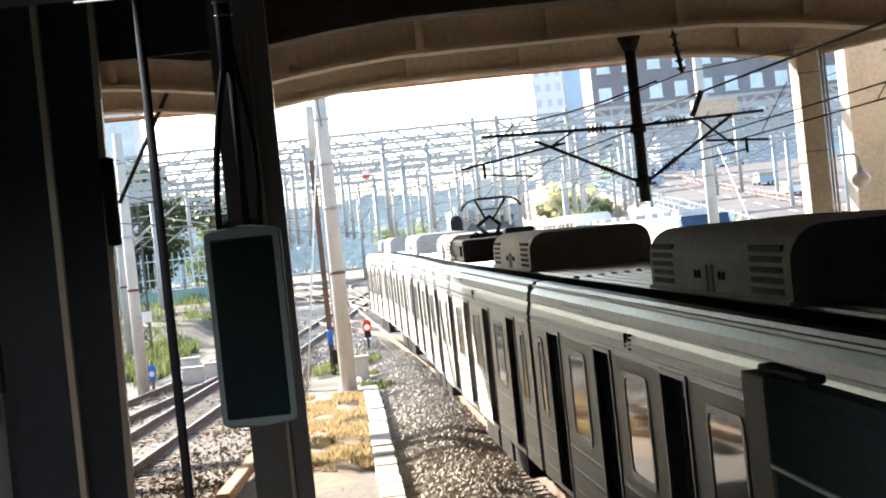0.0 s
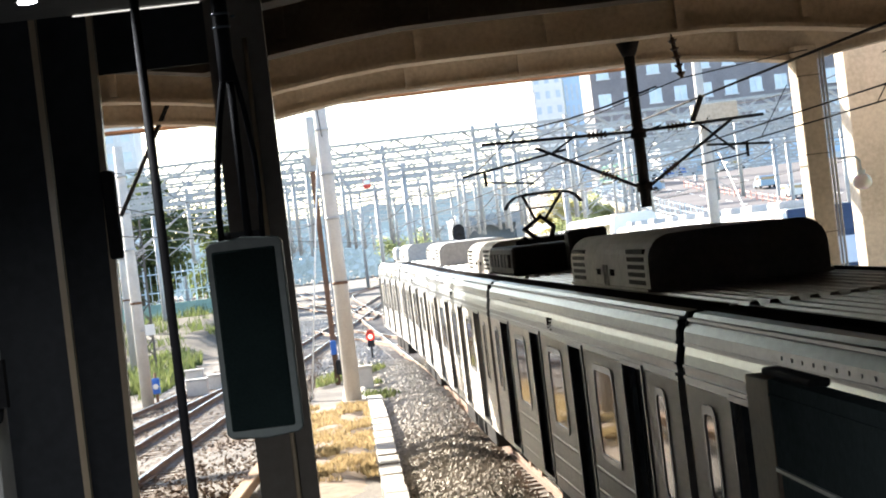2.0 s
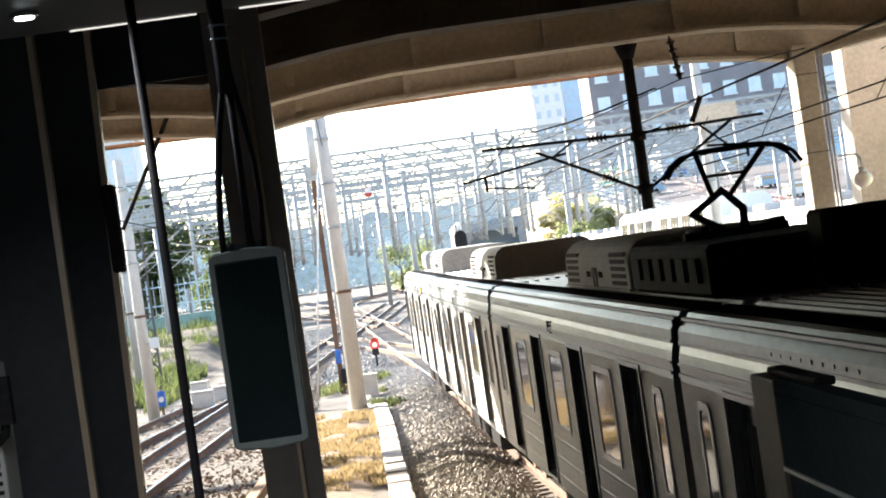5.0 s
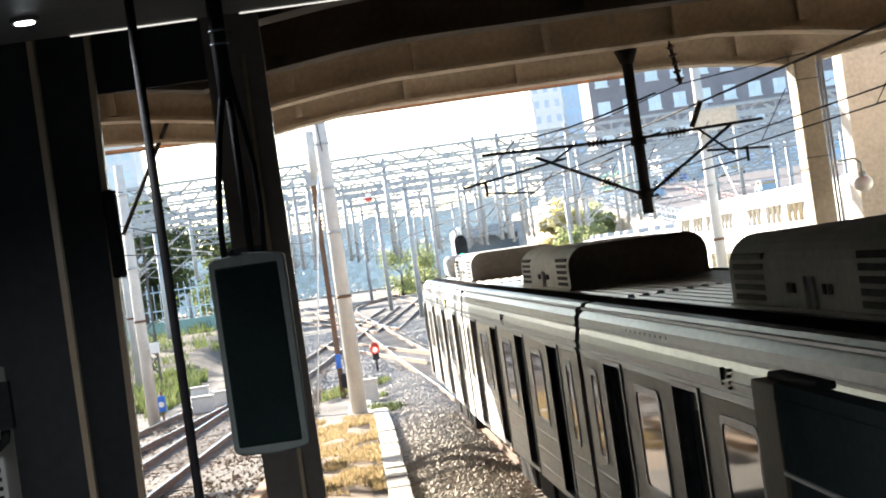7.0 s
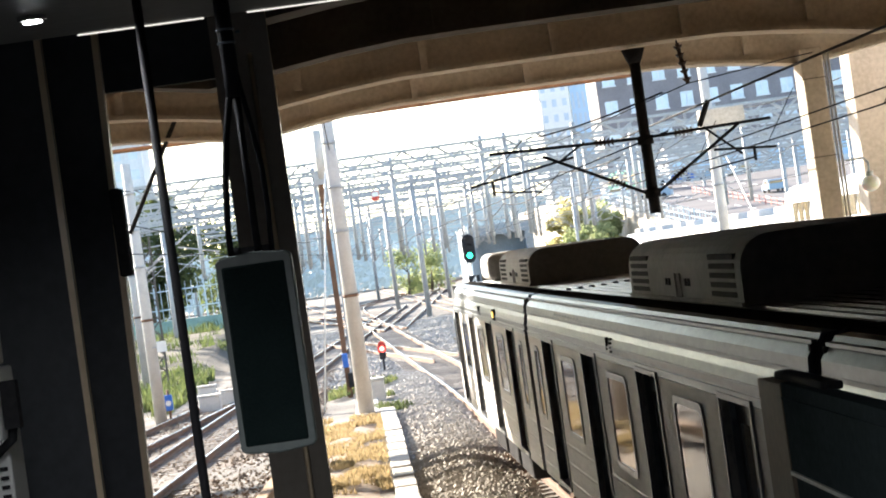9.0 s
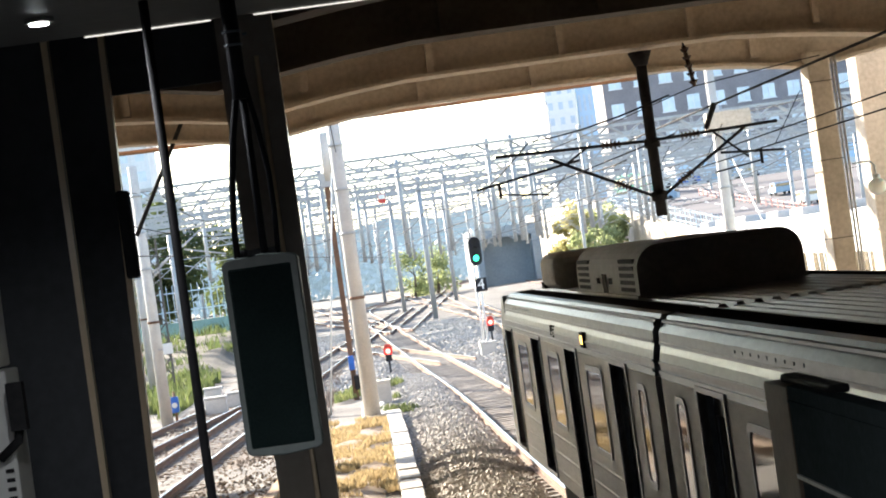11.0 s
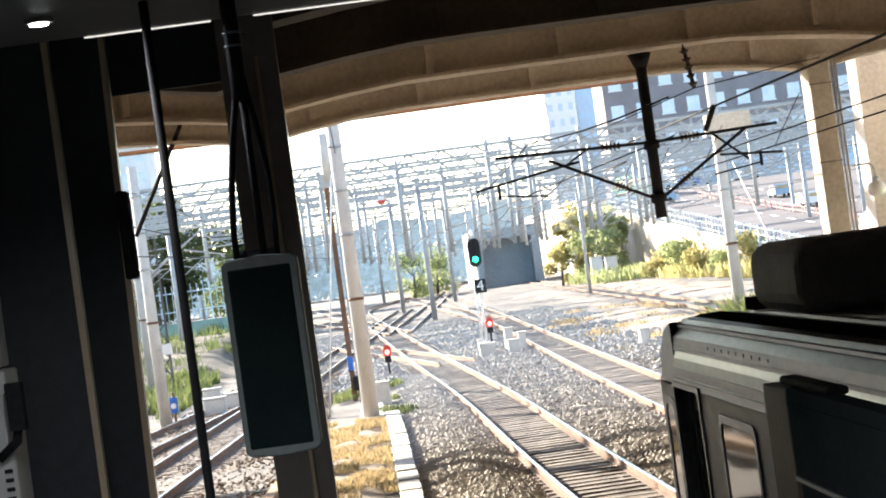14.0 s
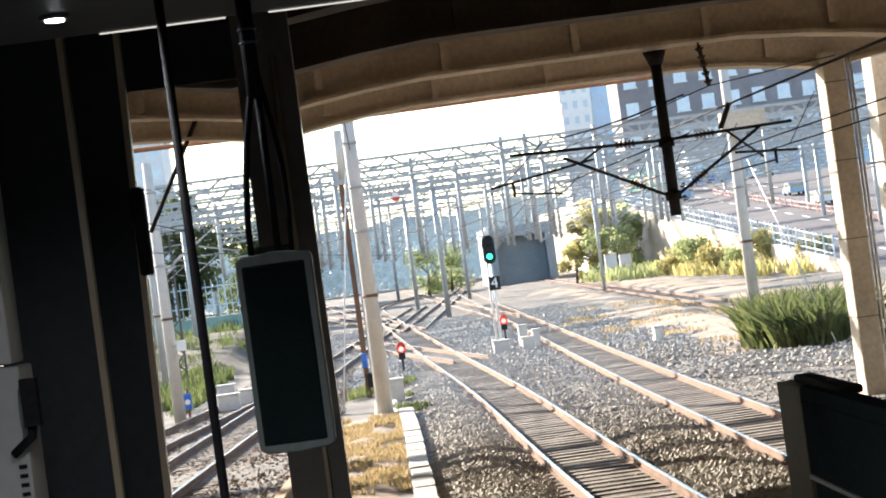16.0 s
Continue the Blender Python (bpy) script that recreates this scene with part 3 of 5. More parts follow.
    for x in (-0.9, -0.3, 0.4):
        bm = BM()
        box(bm, x, x + 0.35, end - 1.6, end - 1.15, 3.535, 3.64)
        part("roof_duct", bm, ROOF_BLACK, car)
    bm = BM()
    chain(bm, [(-0.7, end - 1.0, 3.45), (-0.7, end - 1.0, 3.60), (0.9, end - 1.0, 3.60)], 0.02, 5)
    part("aerial", bm, RUST, car)


def build_pantograph(car, end):
    yc = end - 14.4
    bm = BM()
    box(bm, -0.95, 0.95, yc - 4.1, yc + 1.0, 3.535, 4.02)
    bevel(bm, 0.04, 1)
    part("roof_equipment", bm, BLACK, car, "black roof equipment case")
    for k in range(6):
        bm = BM()
        box(bm, -1.0, -0.94, yc - 3.7 + 0.75 * k, yc - 3.25 + 0.75 * k, 3.68, 3.90)
        part("cover", bm, BLACK, car)
    bm = BM()
    box(bm, -0.05, 0.6, yc - 4.85, yc - 4.2, 3.535, 4.2)
    bevel(bm, 0.04, 1)
    part("resistor_box", bm, BLACK, car)
    for x in (-0.45, 0.45):
        bm = BM()
        for k in range(4):
            bar(bm, (x, yc - 2.4, 3.6 + 0.07 * k), (x, yc - 2.4, 3.64 + 0.07 * k), 0.08, 8)
        bar(bm, (x, yc - 2.4, 3.52), (x, yc - 2.4, 3.95), 0.04, 8)
        part("insulator", bm, CERAMIC, car)
    bm = BM()
    for x in (-0.4, 0.4):
        chain(bm, [(x, yc - 0.3, 3.95), (x, yc + 0.1, 4.1), (x, yc - 0.9, 4.12)], 0.045)
    box(bm, -0.55, 0.55, yc - 0.5, yc - 0.3, 3.95, 4.1)
    chain(bm, [(-0.12, yc - 0.35, 4.08), (-0.3, yc + 0.35, 4.28), (0.0, yc + 0.1, 4.5), (0.25, yc + 0.35, 4.28), (0.12, yc - 0.3, 4.08)], 0.05)
    part("pantograph_base", bm, BLACK, car)
    bm = BM()
    bar(bm, (-0.08, yc + 0.2, 4.42), (-0.36, yc - 0.7, 4.90), 0.03)
    bar(bm, (0.08, yc + 0.2, 4.42), (0.36, yc - 0.7, 4.90), 0.03)
    bar(bm, (-0.36, yc - 0.7, 4.90), (0.36, yc - 0.7, 4.90), 0.02)
    bar(bm, (-0.22, yc - 0.25, 4.66), (0.22, yc - 0.25, 4.66), 0.02)
    part("pantograph_arm", bm, BLACK, car)
    for dy in (-0.85, -0.55):
        bm = BM()
        chain(bm, [(-0.70, yc + dy, 4.68), (-0.62, yc + dy, 4.80), (-0.5, yc + dy, 4.88), (-0.3, yc + dy, 4.92), (0.3, yc + dy, 4.92), (0.5, yc + dy, 4.88), (0.62, yc + dy, 4.80), (0.70, yc + dy, 4.68)], 0.022)
        part("collector_bow", bm, BLACK, car)


def build_air_unit(car, y0, y1, hw):
    """A rounded roof unit with louvres on its sides."""
    bm = BM()
    out = []
    z0, z1, r = 3.535, 4.12, 0.27
    for k in range(7):
        a = k / 6 * math.pi / 2
        out.append((-hw + r - r * math.cos(a), z1 - r + r * math.sin(a)))
    out = [(-hw, z0)] + out + [(-x, z) for x, z in out[::-1]] + [(hw, z0)]
    prism(bm, out, "y", y0, y1)
    unit = part("air_unit", bm, AC_PAINT, car, "rounded grey roof air unit with louvres")
    m = (y0 + y1) / 2
    for s in (-1, 1):
        for a in (y0 + 0.3, y1 - 1.5):
            for k in range(5):
                z = 3.60 + 0.082 * k
                bm = BM()
                box(bm, s * (hw - 0.05), s * (hw + 0.004), a, a + 1.3, z, z + 0.048)
                part("louvre", bm, BLACK, unit)
        for a in (m - 0.2, m + 0.1):
            bm = BM()
            box(bm, s * (hw - 0.02), s * (hw + 0.02), a, a + 0.1, 3.54, 3.80)
            part("seam_strip", bm, AC_PAINT, unit)
        for a in (m - 0.75, m - 0.55, m + 0.5, m + 0.7):
            bm = BM()
            box(bm, s * (hw - 0.02), s * (hw + 0.015), a, a + 0.08, 3.68, 3.75)
            part("latch", bm, BLACK, unit)
        bm = BM()
        box(bm, s * (hw - 0.02), s * (hw + 0.03), y0, y1, 3.535, 3.565)
        part("skirt", bm, AC_PAINT, unit)
    return unit


CARS = [build_car("cab"), build_car("plain"), build_car("panto")]
SHORT, PITCH = 0.85, 17.0  # the cars are built 20 m long and shortened to the 17 m of this stock


def shorten(ob):
    for child in ob.children:
        if child.name.startswith("wheel"):
            mid = sum(v.co.y for v in child.data.vertices) / len(child.data.vertices)
            child.data.transform(Matrix.Translation((0, mid * (SHORT - 1), 0)))
        else:
            child.data.transform(Matrix.Diagonal((1, SHORT, 1, 1)))
        shorten(child)


for car in CARS:
    shorten(car)
for k in range(4):
    CARS.append(copy_thing(CARS[1], pose(0, 0, 0)))

TAIL = [(0, 95.4), (1, 90.05), (2, 84.7), (3, 79.3), (4, 73.6), (7, 57.3), (8, 51.8), (9, 46.6), (12, 30.4), (13, 25.3), (14, 19.8), (15, 14.4), (16, 9.2)]


def tail_at(t):
    ts = [a for a, _ in TAIL]
    k = max(0, min(len(TAIL) - 2, sum(1 for a in ts if a <= t) - 1))
    def slope(i):
        i0, i1 = max(0, i - 1), min(len(TAIL) - 1, i + 1)
        return (TAIL[i1][1] - TAIL[i0][1]) / (TAIL[i1][0] - TAIL[i0][0])
    (t0, a), (t1, b) = TAIL[k], TAIL[k + 1]
    h, u = t1 - t0, (t - t0) / (t1 - t0)
    return a * (1 + 2 * u) * (1 - u) ** 2 + slope(k) * h * u * (1 - u) ** 2 + b * u * u * (3 - 2 * u) + slope(k + 1) * h * u * u * (u - 1)


def grade(y):
    """The line falls a little towards the platform."""
    return -0.0065 * max(0.0, 44 - y) + 0.009 * max(0.0, min(y, 74) - 46)


def car_pose(f, y, g=lambda y: 0.0, half=6.4):
    a, b = Vector((f(y - half), y - half, g(y - half))), Vector((f(y + half), y + half, g(y + half)))
    m = (a + b) / 2
    return pose(m.x, m.y, m.z, math.degrees(math.atan((b.z - a.z) / (2 * half))), 0, -math.degrees(math.atan2(b.x - a.x, b.y - a.y)))


# ---- the second train, on the far track ----
LEN2 = 20.4


def build_far_car(head, up=0.35):
    car = thing("far_rail_car", "tall white double-deck rail car with green band" if up > 0.5 else "white rail car with green band on the far track", "train car", group="cars of the far white train")
    e = 10.0
    bm = BM()
    prism(bm, [(-1.5, 0.9), (1.5, 0.9), (1.55, 2.6 + up), (1.4, 3.4 + up), (1.1, 3.65 + up), (-1.1, 3.65 + up), (-1.4, 3.4 + up), (-1.55, 2.6 + up)], "y", -e, e)
    part("body", bm, WHITE, car)
    for s in (-1, 1):
        bm = BM()
        box(bm, s * 1.50, s * 1.57, -e + 0.1, e - 0.1, 1.15, 1.55)
        part("band", bm, GREEN_BAND, car, "green side band")
        for g in (-6.6, -2.2, 2.2, 6.6):
            for k in (-1, 0, 1):
                bm = BM()
                box(bm, s * 1.48, s * 1.575, g + k * 1.1 - 0.35, g + k * 1.1 + 0.35, 1.9, 2.65)
                part("window", bm, GLASS_DARK, car)
                if up > 0.5:
                    bm = BM()
                    box(bm, s * 1.38, s * 1.58, g + k * 1.1 - 0.35, g + k * 1.1 + 0.35, 2.65 + up * 0.8, 3.3 + up * 0.8)
                    part("window", bm, GLASS_DARK, car)
    bm = BM()
    box(bm, -1.2, 1.2, -e + 0.5, e - 0.5, 0.5, 0.896)
    part("underframe", bm, BLACK, car)
    for g in (-7.4, -5.2, 5.2, 7.4):
        for x in (-0.75, 0.75):
            bm = BM()
            bar(bm, (x - 0.06, g, 0.43), (x + 0.06, g, 0.43), 0.43, 14)
            part("wheel", bm, RUST, car)
    for y0 in (() if up > 0.5 else (-7, -0.5, 5)):
        bm = BM()
        box(bm, -0.9, 0.9, y0, y0 + 2.6, 3.95, 4.3)
        bevel(bm, 0.1, 2)
        part("roof_unit", bm, AC_PAINT, car, "pale grey roof unit")
    if head:
        bm = BM()
        prism(bm, [(-e - 0.02, 0.9), (-e - 2.2, 0.9), (-e - 2.3, 1.4), (-e - 1.1, 3.0), (-e - 0.02, 3.95)], "x", -1.45, 1.45)
        bevel(bm, 0.12, 2)
        part("nose", bm, WHITE, car, "sloping white cab nose")
        bm = BM()
        prism(bm, [(-e - 2.12, 1.7), (-e - 1.12, 3.03), (-e - 0.03, 3.985), (-e - 0.03, 3.9), (-e - 1.0, 2.9), (-e - 2.0, 1.65)], "x", -1.22, 1.22)
        bevel(bm, 0.02, 1)
        mask = part("front_mask", bm, CAR_NAVY, car, "dark blue front mask")
        bm = BM()
        prism(bm, [(-e - 2.06, 1.84), (-e - 1.34, 2.80), (-e - 1.30, 2.76), (-e - 2.0, 1.80)], "x", -1.0, 1.0)
        part("windscreen", bm, WIN_PALE, mask, "pale sky-reflecting windscreen")
        for x in (-0.42, 0.04):
            bm = BM()
            prism(bm, [(-e - 1.02, 3.14), (-e - 0.86, 3.28), (-e - 0.8, 3.25), (-e - 0.96, 3.10)], "x", x, x + 0.36)
            part("board", bm, TAIL_SIGN, mask, "red lit destination board")
        for x in (-1.2, 1.2):
            bm = BM()
            bar(bm, (x, -e - 2.36, 1.35), (x, -e - 2.1, 1.35), 0.15, 12)
            part("headlight", bm, HEADLAMP, car)
        for sd in (-1, 1):
            bm = BM()
            prism(bm, [(-e - 0.05, 1.15), (-e - 2.05, 1.15), (-e - 1.85, 1.6), (-e - 1.1, 2.6), (-e - 1.35, 1.6), (-e - 0.05, 1.55)], "x", sd * 1.452, sd * 1.465)
            part("nose_band", bm, GREEN_BAND, car, "green flash on the nose")
    return car


FAR = [build_far_car(True), build_far_car(False)]
FAR.append(copy_thing(FAR[1], pose(0, 0, 0)))
FAR.append(build_far_car(False, 1.3))
FAR.append(copy_thing(FAR[3], pose(0, 0, 0)))
for k in range(3):
    FAR.append(copy_thing(FAR[1], pose(0, 0, 0)))


def motions():
    for k, car in enumerate(FAR):
        walk(car, [(t, car_pose(track_c, 105 - 14.5 * t + LEN2 * (k + 0.5))) for t in range(17)])
    for k, car in enumerate(CARS):
        walk(car, [(t / 2, car_pose(track_a, tail_at(t / 2) - SHORT * CAR / 2 - PITCH * k, grade, 5.4)) for t in range(33)])


# ---- columns, speaker and fittings of the platform ----
def build_column(x0, x1, y, depth=0.17, z0=1.13, z1=8.9, mat=COLUMN, edge=True):
    t = thing("platform_column", "dark painted steel platform column, daylight on its flank put into tan colour", "column", kind="structure")
    bm = BM()
    box(bm, x0, x1, y, y + 0.02, z0, z1)
    box(bm, x0, x0 + 0.02, y + 0.02, y + depth, z0, z1)
    part("shaft", bm, mat, t)
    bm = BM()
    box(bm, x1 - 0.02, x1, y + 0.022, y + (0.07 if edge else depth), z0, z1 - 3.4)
    part("flank", bm, COL_EDGE, t, "column flank in a tan that stands for daylight")
    # Strip added to draw the bright lit edge of the column.
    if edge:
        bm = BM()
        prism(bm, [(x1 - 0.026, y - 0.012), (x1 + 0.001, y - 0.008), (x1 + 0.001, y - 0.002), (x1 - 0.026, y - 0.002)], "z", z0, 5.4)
        part("edge_strip", bm, COL_EDGE, t, "tan strip added as the lit column edge")
    return t


build_column(-0.54, -0.265, 10.0, mat=COLUMN_LIT, edge=False)
leaning = build_column(-1.30, -1.043, 9.3)
leaning.matrix_basis = pose(-0.062, 0, -0.021, 0, 1.2, 0)
build_column(-1.6, -1.178, 8.80)
bm = BM()
bar(bm, (-0.36, 9.96, 1.13), (-0.36, 9.96, 5.2), 0.012, 6)
mesh_thing("conduit", bm, COL_EDGE, "thin metal conduit on the platform column", "conduit", at=pose(0, 0, 0))
bm = BM()
box(bm, -1.005, -0.955, 9.0, 9.12, 4.22, 4.6)
bevel(bm, 0.008, 1)
mesh_thing("switch_box", bm, BLACK, "small black box fixed to the column", "switch box")

# fascia beam below the ceiling edge, with a thin light strip
bm = BM()
box(bm, -2.0, 1.75, 6.1, 6.25, 4.93, 8.4)
mesh_thing("ceiling_fascia", bm, COLUMN, "dark fascia above the platform ceiling edge", "fascia", kind="structure")
for x0, x1 in ((-0.70, -0.335), (-0.21, 0.62)):
    bm = BM()
    box(bm, x0, x1, 6.05, 6.063, 4.887, 4.890)
    mesh_thing("light_strip", bm, STRIP_LED, "thin white light strip along the ceiling edge", "light strip")
# Only the first downlight shows; the nearer two are unseen, added as fill.
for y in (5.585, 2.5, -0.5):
    dl = thing("downlight", "round recessed ceiling downlight, lit; all but one added as fill", "ceiling light", group="ceiling downlights")
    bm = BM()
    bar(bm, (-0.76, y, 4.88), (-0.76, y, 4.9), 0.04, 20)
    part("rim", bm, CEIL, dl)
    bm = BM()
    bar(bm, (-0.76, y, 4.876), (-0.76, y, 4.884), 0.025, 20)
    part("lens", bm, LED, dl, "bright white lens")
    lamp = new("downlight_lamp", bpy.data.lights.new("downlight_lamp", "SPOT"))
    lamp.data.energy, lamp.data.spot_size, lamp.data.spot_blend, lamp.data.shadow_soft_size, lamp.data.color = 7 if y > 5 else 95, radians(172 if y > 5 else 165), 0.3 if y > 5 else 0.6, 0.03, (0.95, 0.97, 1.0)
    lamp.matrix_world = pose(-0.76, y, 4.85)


def build_speaker():
    y = 5.5
    t = thing("hanging_speaker", "slim loudspeaker with dark grille and grey frame hanging from a rod", "loudspeaker")
    x0, x1, z0, z1 = -0.366, -0.165, 3.665, 4.186
    bm = BM()
    prism(bm, [(x0, z0 + 0.012), (x0 + 0.012, z0 + 0.002), ((x0 + x1) / 2, z0 - 0.006), (x1 - 0.012, z0 + 0.002), (x1, z0 + 0.012), (x1, z1 - 0.012), (x1 - 0.012, z1 - 0.002), ((x0 + x1) / 2, z1 + 0.006), (x0 + 0.012, z1 - 0.002), (x0, z1 - 0.012)], "y", y, y + 0.11)
    bevel(bm, 0.005, 2)
    part("cabinet", bm, SPEAKER_GREY, t, "grey plastic frame")
    bm = BM()
    box(bm, x0 + 0.014, x1 - 0.020, y - 0.005, y + 0.02, z0 + 0.02, z1 - 0.026)
    bevel(bm, 0.006, 2)
    part("grille", bm, GRILLE, t, "black perforated grille")
    bm = BM()
    bar(bm, (x0 + 0.055, y + 0.05, z1), (x0 + 0.055, y + 0.05, z1 + 0.022), 0.014, 10)
    part("knob", bm, BLACK, t)
    bm = BM()
    box(bm, x0 + 0.07, x1 - 0.05, y + 0.03, y + 0.09, z1 + 0.002, z1 + 0.02)
    part("bracket", bm, BLACK, t)
    bm = BM()
    chain(bm, [(-0.262, y, 4.95), (-0.252, y, 4.76), (-0.262, y, 4.63), (-0.29, y, 4.5), (-0.308, y, 4.38), (-0.32, y, 4.25), (-0.322, y + 0.03, 4.18)], 0.009, 8)
    part("cable", bm, CABLE_BLACK, t, "black feed cable")
    bm = BM()
    chain(bm, [(-0.248, y, 4.72), (-0.236, y, 4.62), (-0.222, y, 4.53), (-0.209, y, 4.40), (-0.208, y, 4.30), (-0.215, y + 0.03, 4.18)], 0.007, 8)
    part("cable", bm, CABLE_BLACK, t)
    bm = BM()
    bar(bm, (-0.25, y + 0.02, 4.17), (-0.25, y + 0.02, 4.62), 0.010, 10)
    part("rod", bm, CABLE_BLACK, t)
    bm = BM()
    bar(bm, (-0.255, y, 4.60), (-0.255, y, 4.95), 0.021, 12)
    part("drop_tube", bm, CABLE_BLACK, t)
    bm = BM()
    for z in (4.74, 4.775):
        bar(bm, (-0.255, y, z), (-0.255, y, z + 0.006), 0.025, 12)
    box(bm, -0.228, -0.216, y - 0.004, y + 0.004, 4.765, 4.772)
    part("clamp", bm, STEEL, t)
    return t


build_speaker()
bm = BM()
bar(bm, (-0.473, 5.5, 1.13), (-0.473, 5.5, 4.89), 0.0125, 12)
mesh_thing("support_rod", bm, CABLE_BLACK, "thin dark vertical rod from floor to ceiling", "rod")

# pale cabinet door with a black lever, at the edge of the view
cab = thing("pale_cabinet", "pale grey narrow cabinet with a black lever", "cabinet")
bm = BM()
box(bm, -1.75, -1.398, 8.0, 8.3, 1.13, 3.93)
bevel(bm, 0.01, 2)
part("body", bm, WHITE, cab)
bm = BM()
box(bm, -1.80, -1.425, 8.02, 8.3, 3.94, 4.75)
bevel(bm, 0.01, 2)
part("upper_panel", bm, WHITE, cab)
bm = BM()
chain(bm, [(-1.45, 7.96, 3.60), (-1.37, 7.93, 3.66), (-1.355, 7.92, 3.74)], 0.018, 8)
box(bm, -1.385, -1.325, 7.88, 7.95, 3.70, 3.88)
part("lever", bm, BLACK, cab, "black lever handle")
for k in range(5):
    bm = BM()
    box(bm, -1.445, -1.415, 7.992, 8.01, 3.40 + 0.035 * k, 3.415 + 0.035 * k)
    part("vent_slot", bm, BLACK, cab)


def build_screen():
    t = thing("platform_screen", "dark green-grey platform screen wall beside the track", "screen wall", kind="structure")
    bm = BM()
    box(bm, 1.95, 2.05, -12, 10.05, 2.84, 3.28)
    part("header", bm, PSD_GREEN, t)
    bm = BM()
    box(bm, 1.965, 2.04, -12, 10.05, 1.13, 2.835)
    part("panel", bm, PSD_GREEN, t)
    bm = BM()
    box(bm, 1.938, 1.95, -12, 10.04, 2.832, 2.852)
    part("trim", bm, FRAME_GREY, t)
    bm = BM()
    box(bm, 1.94, 1.952, -12, 10.04, 3.20, 3.212)
    part("trim", bm, PSD_GREEN, t)
    bm = BM()
    box(bm, 1.945, 2.06, 10.052, 10.62, 1.13, 3.272)
    bevel(bm, 0.008, 2)
    part("end_post", bm, POST_BROWN, t, "brownish end post")
    bm = BM()
    box(bm, 1.99, 2.09, 9.3, 10.4, 3.274, 3.315)
    bevel(bm, 0.015, 2)
    part("cable_box", bm, BLACK, t)
    return t


build_screen()

# dark beam that closes the end of the platform canopy
bm = BM()
box(bm, -2.0, -0.545, 10.2, 10.24, 5.13, 8.88)
mesh_thing("canopy_beam", bm, COLUMN, "dark beam at the end of the platform canopy", "beam", kind="structure")
# diagonal strut and small lamp under the bridge
bm = BM()
bar(bm, (-3.5, 47.7, 8.3), (-4.97, 47.7, 5.68), 0.05, 8)
mesh_thing("strut", bm, BLACK, "black diagonal strut hung from the bridge", "strut")
globe = thing("globe_lamp", "white opal globe lamp on a bracket at the pier", "lamp")
bm = BM()
bmesh.ops.create_uvsphere(bm, u_segments=18, v_segments=10, radius=0.22, matrix=pose(11.72, 46.6, 4.45) @ Matrix.Diagonal((1, 1, 0.85, 1)))
for f in bm.faces:
    f.smooth = True
part("globe", bm, OPAL, globe)
bm = BM()
bar(bm, (11.72, 46.6, 4.58), (11.72, 46.6, 4.72), 0.09, 12)
bar(bm, (11.72, 46.6, 4.7), (11.72, 46.6, 4.95), 0.025, 8)
chain(bm, [(11.72, 46.6, 4.93), (11.7, 47.0, 5.05), (11.45, 47.5, 5.05)], 0.025, 8)
part("bracket", bm, FRAME_GREY, globe)


# ---- hanging catenary mast under the bridge ----
def insulator(bm, a, b, r=0.06, n=6):
    a, b = Vector(a), Vector(b)
    bar(bm, a, b, r * 0.45, 8)
    for k in range(n):
        p = a.lerp(b, (k + 0.3) / n)
        bar(bm, p, a.lerp(b, (k + 0.7) / n), r, 10, r * 0.6)


def build_mast():
    t = thing("hanging_mast", "black catenary mast hanging from the bridge with bracket arms", "catenary mast")
    Y = 41.2
    bm = BM()
    bar(bm, (6.02, Y, 4.42), (6.02, Y, 7.6), 0.11, 14)
    part("tube", bm, BLACK, t)
    bm = BM()
    bar(bm, (6.02, Y, 7.42), (6.02, Y, 7.70), 0.13, 12, 0.24)
    part("flange", bm, BLACK, t)
    for z in (5.88, 4.82):
        bm = BM()
        bar(bm, (6.02, Y, z - 0.09), (6.02, Y, z + 0.09), 0.16, 12)
        part("collar", bm, BLACK, t)
    bm = BM()
    bar(bm, (2.9, Y, 6.02), (5.9, Y, 5.93), 0.035)
    bar(bm, (6.1, Y, 5.93), (8.55, Y, 5.98), 0.035)
    part("top_arm", bm, BLACK, t)
    bm = BM()
    chain(bm, [(3.95, Y, 5.84), (5.9, Y, 4.84)], 0.035)
    bar(bm, (4.25, Y, 5.68), (4.8, Y, 6.0), 0.025)
    part("brace", bm, BLACK, t)
    bm = BM()
    chain(bm, [(6.15, Y, 4.84), (7.9, Y, 5.95)], 0.035)
    bar(bm, (7.2, Y, 5.98), (7.9, Y, 5.35), 0.025)
    part("brace", bm, BLACK, t)
    for a, b in (((4.55, Y, 5.74), (2.45, Y, 5.42)), ((7.35, Y, 5.5), (8.6, Y, 5.4))):
        bm = BM()
        bar(bm, a, b, 0.028)
        q = 1 if b[0] < 6 else -1
        bar(bm, (b[0] + q * 0.45, Y, b[2] + 0.08), (b[0] + q * 0.45, Y, b[2] - 0.22), 0.03)
        bar(bm, (b[0] + q * 0.45, Y, b[2] - 0.15), (b[0] + q * 1.4, Y, b[2] - 0.27), 0.02)
        part("registration_arm", bm, BLACK, t)
    for a, b in (((5.4, Y, 5.945), (5.0, Y, 5.957)), ((6.6, Y, 5.94), (7.0, Y, 5.948)), ((5.5, Y, 5.05), (5.2, Y, 5.2)), ((6.45, Y, 5.03), (6.75, Y, 5.22))):
        bm = BM()
        insulator(bm, a, b, 0.085, 5)
        part("insulator", bm, CERAMIC, t)
    return t


build_mast()
ins = thing("hanging_insulator", "brown ceramic insulator string hanging from the bridge", "insulator")
bm = BM()
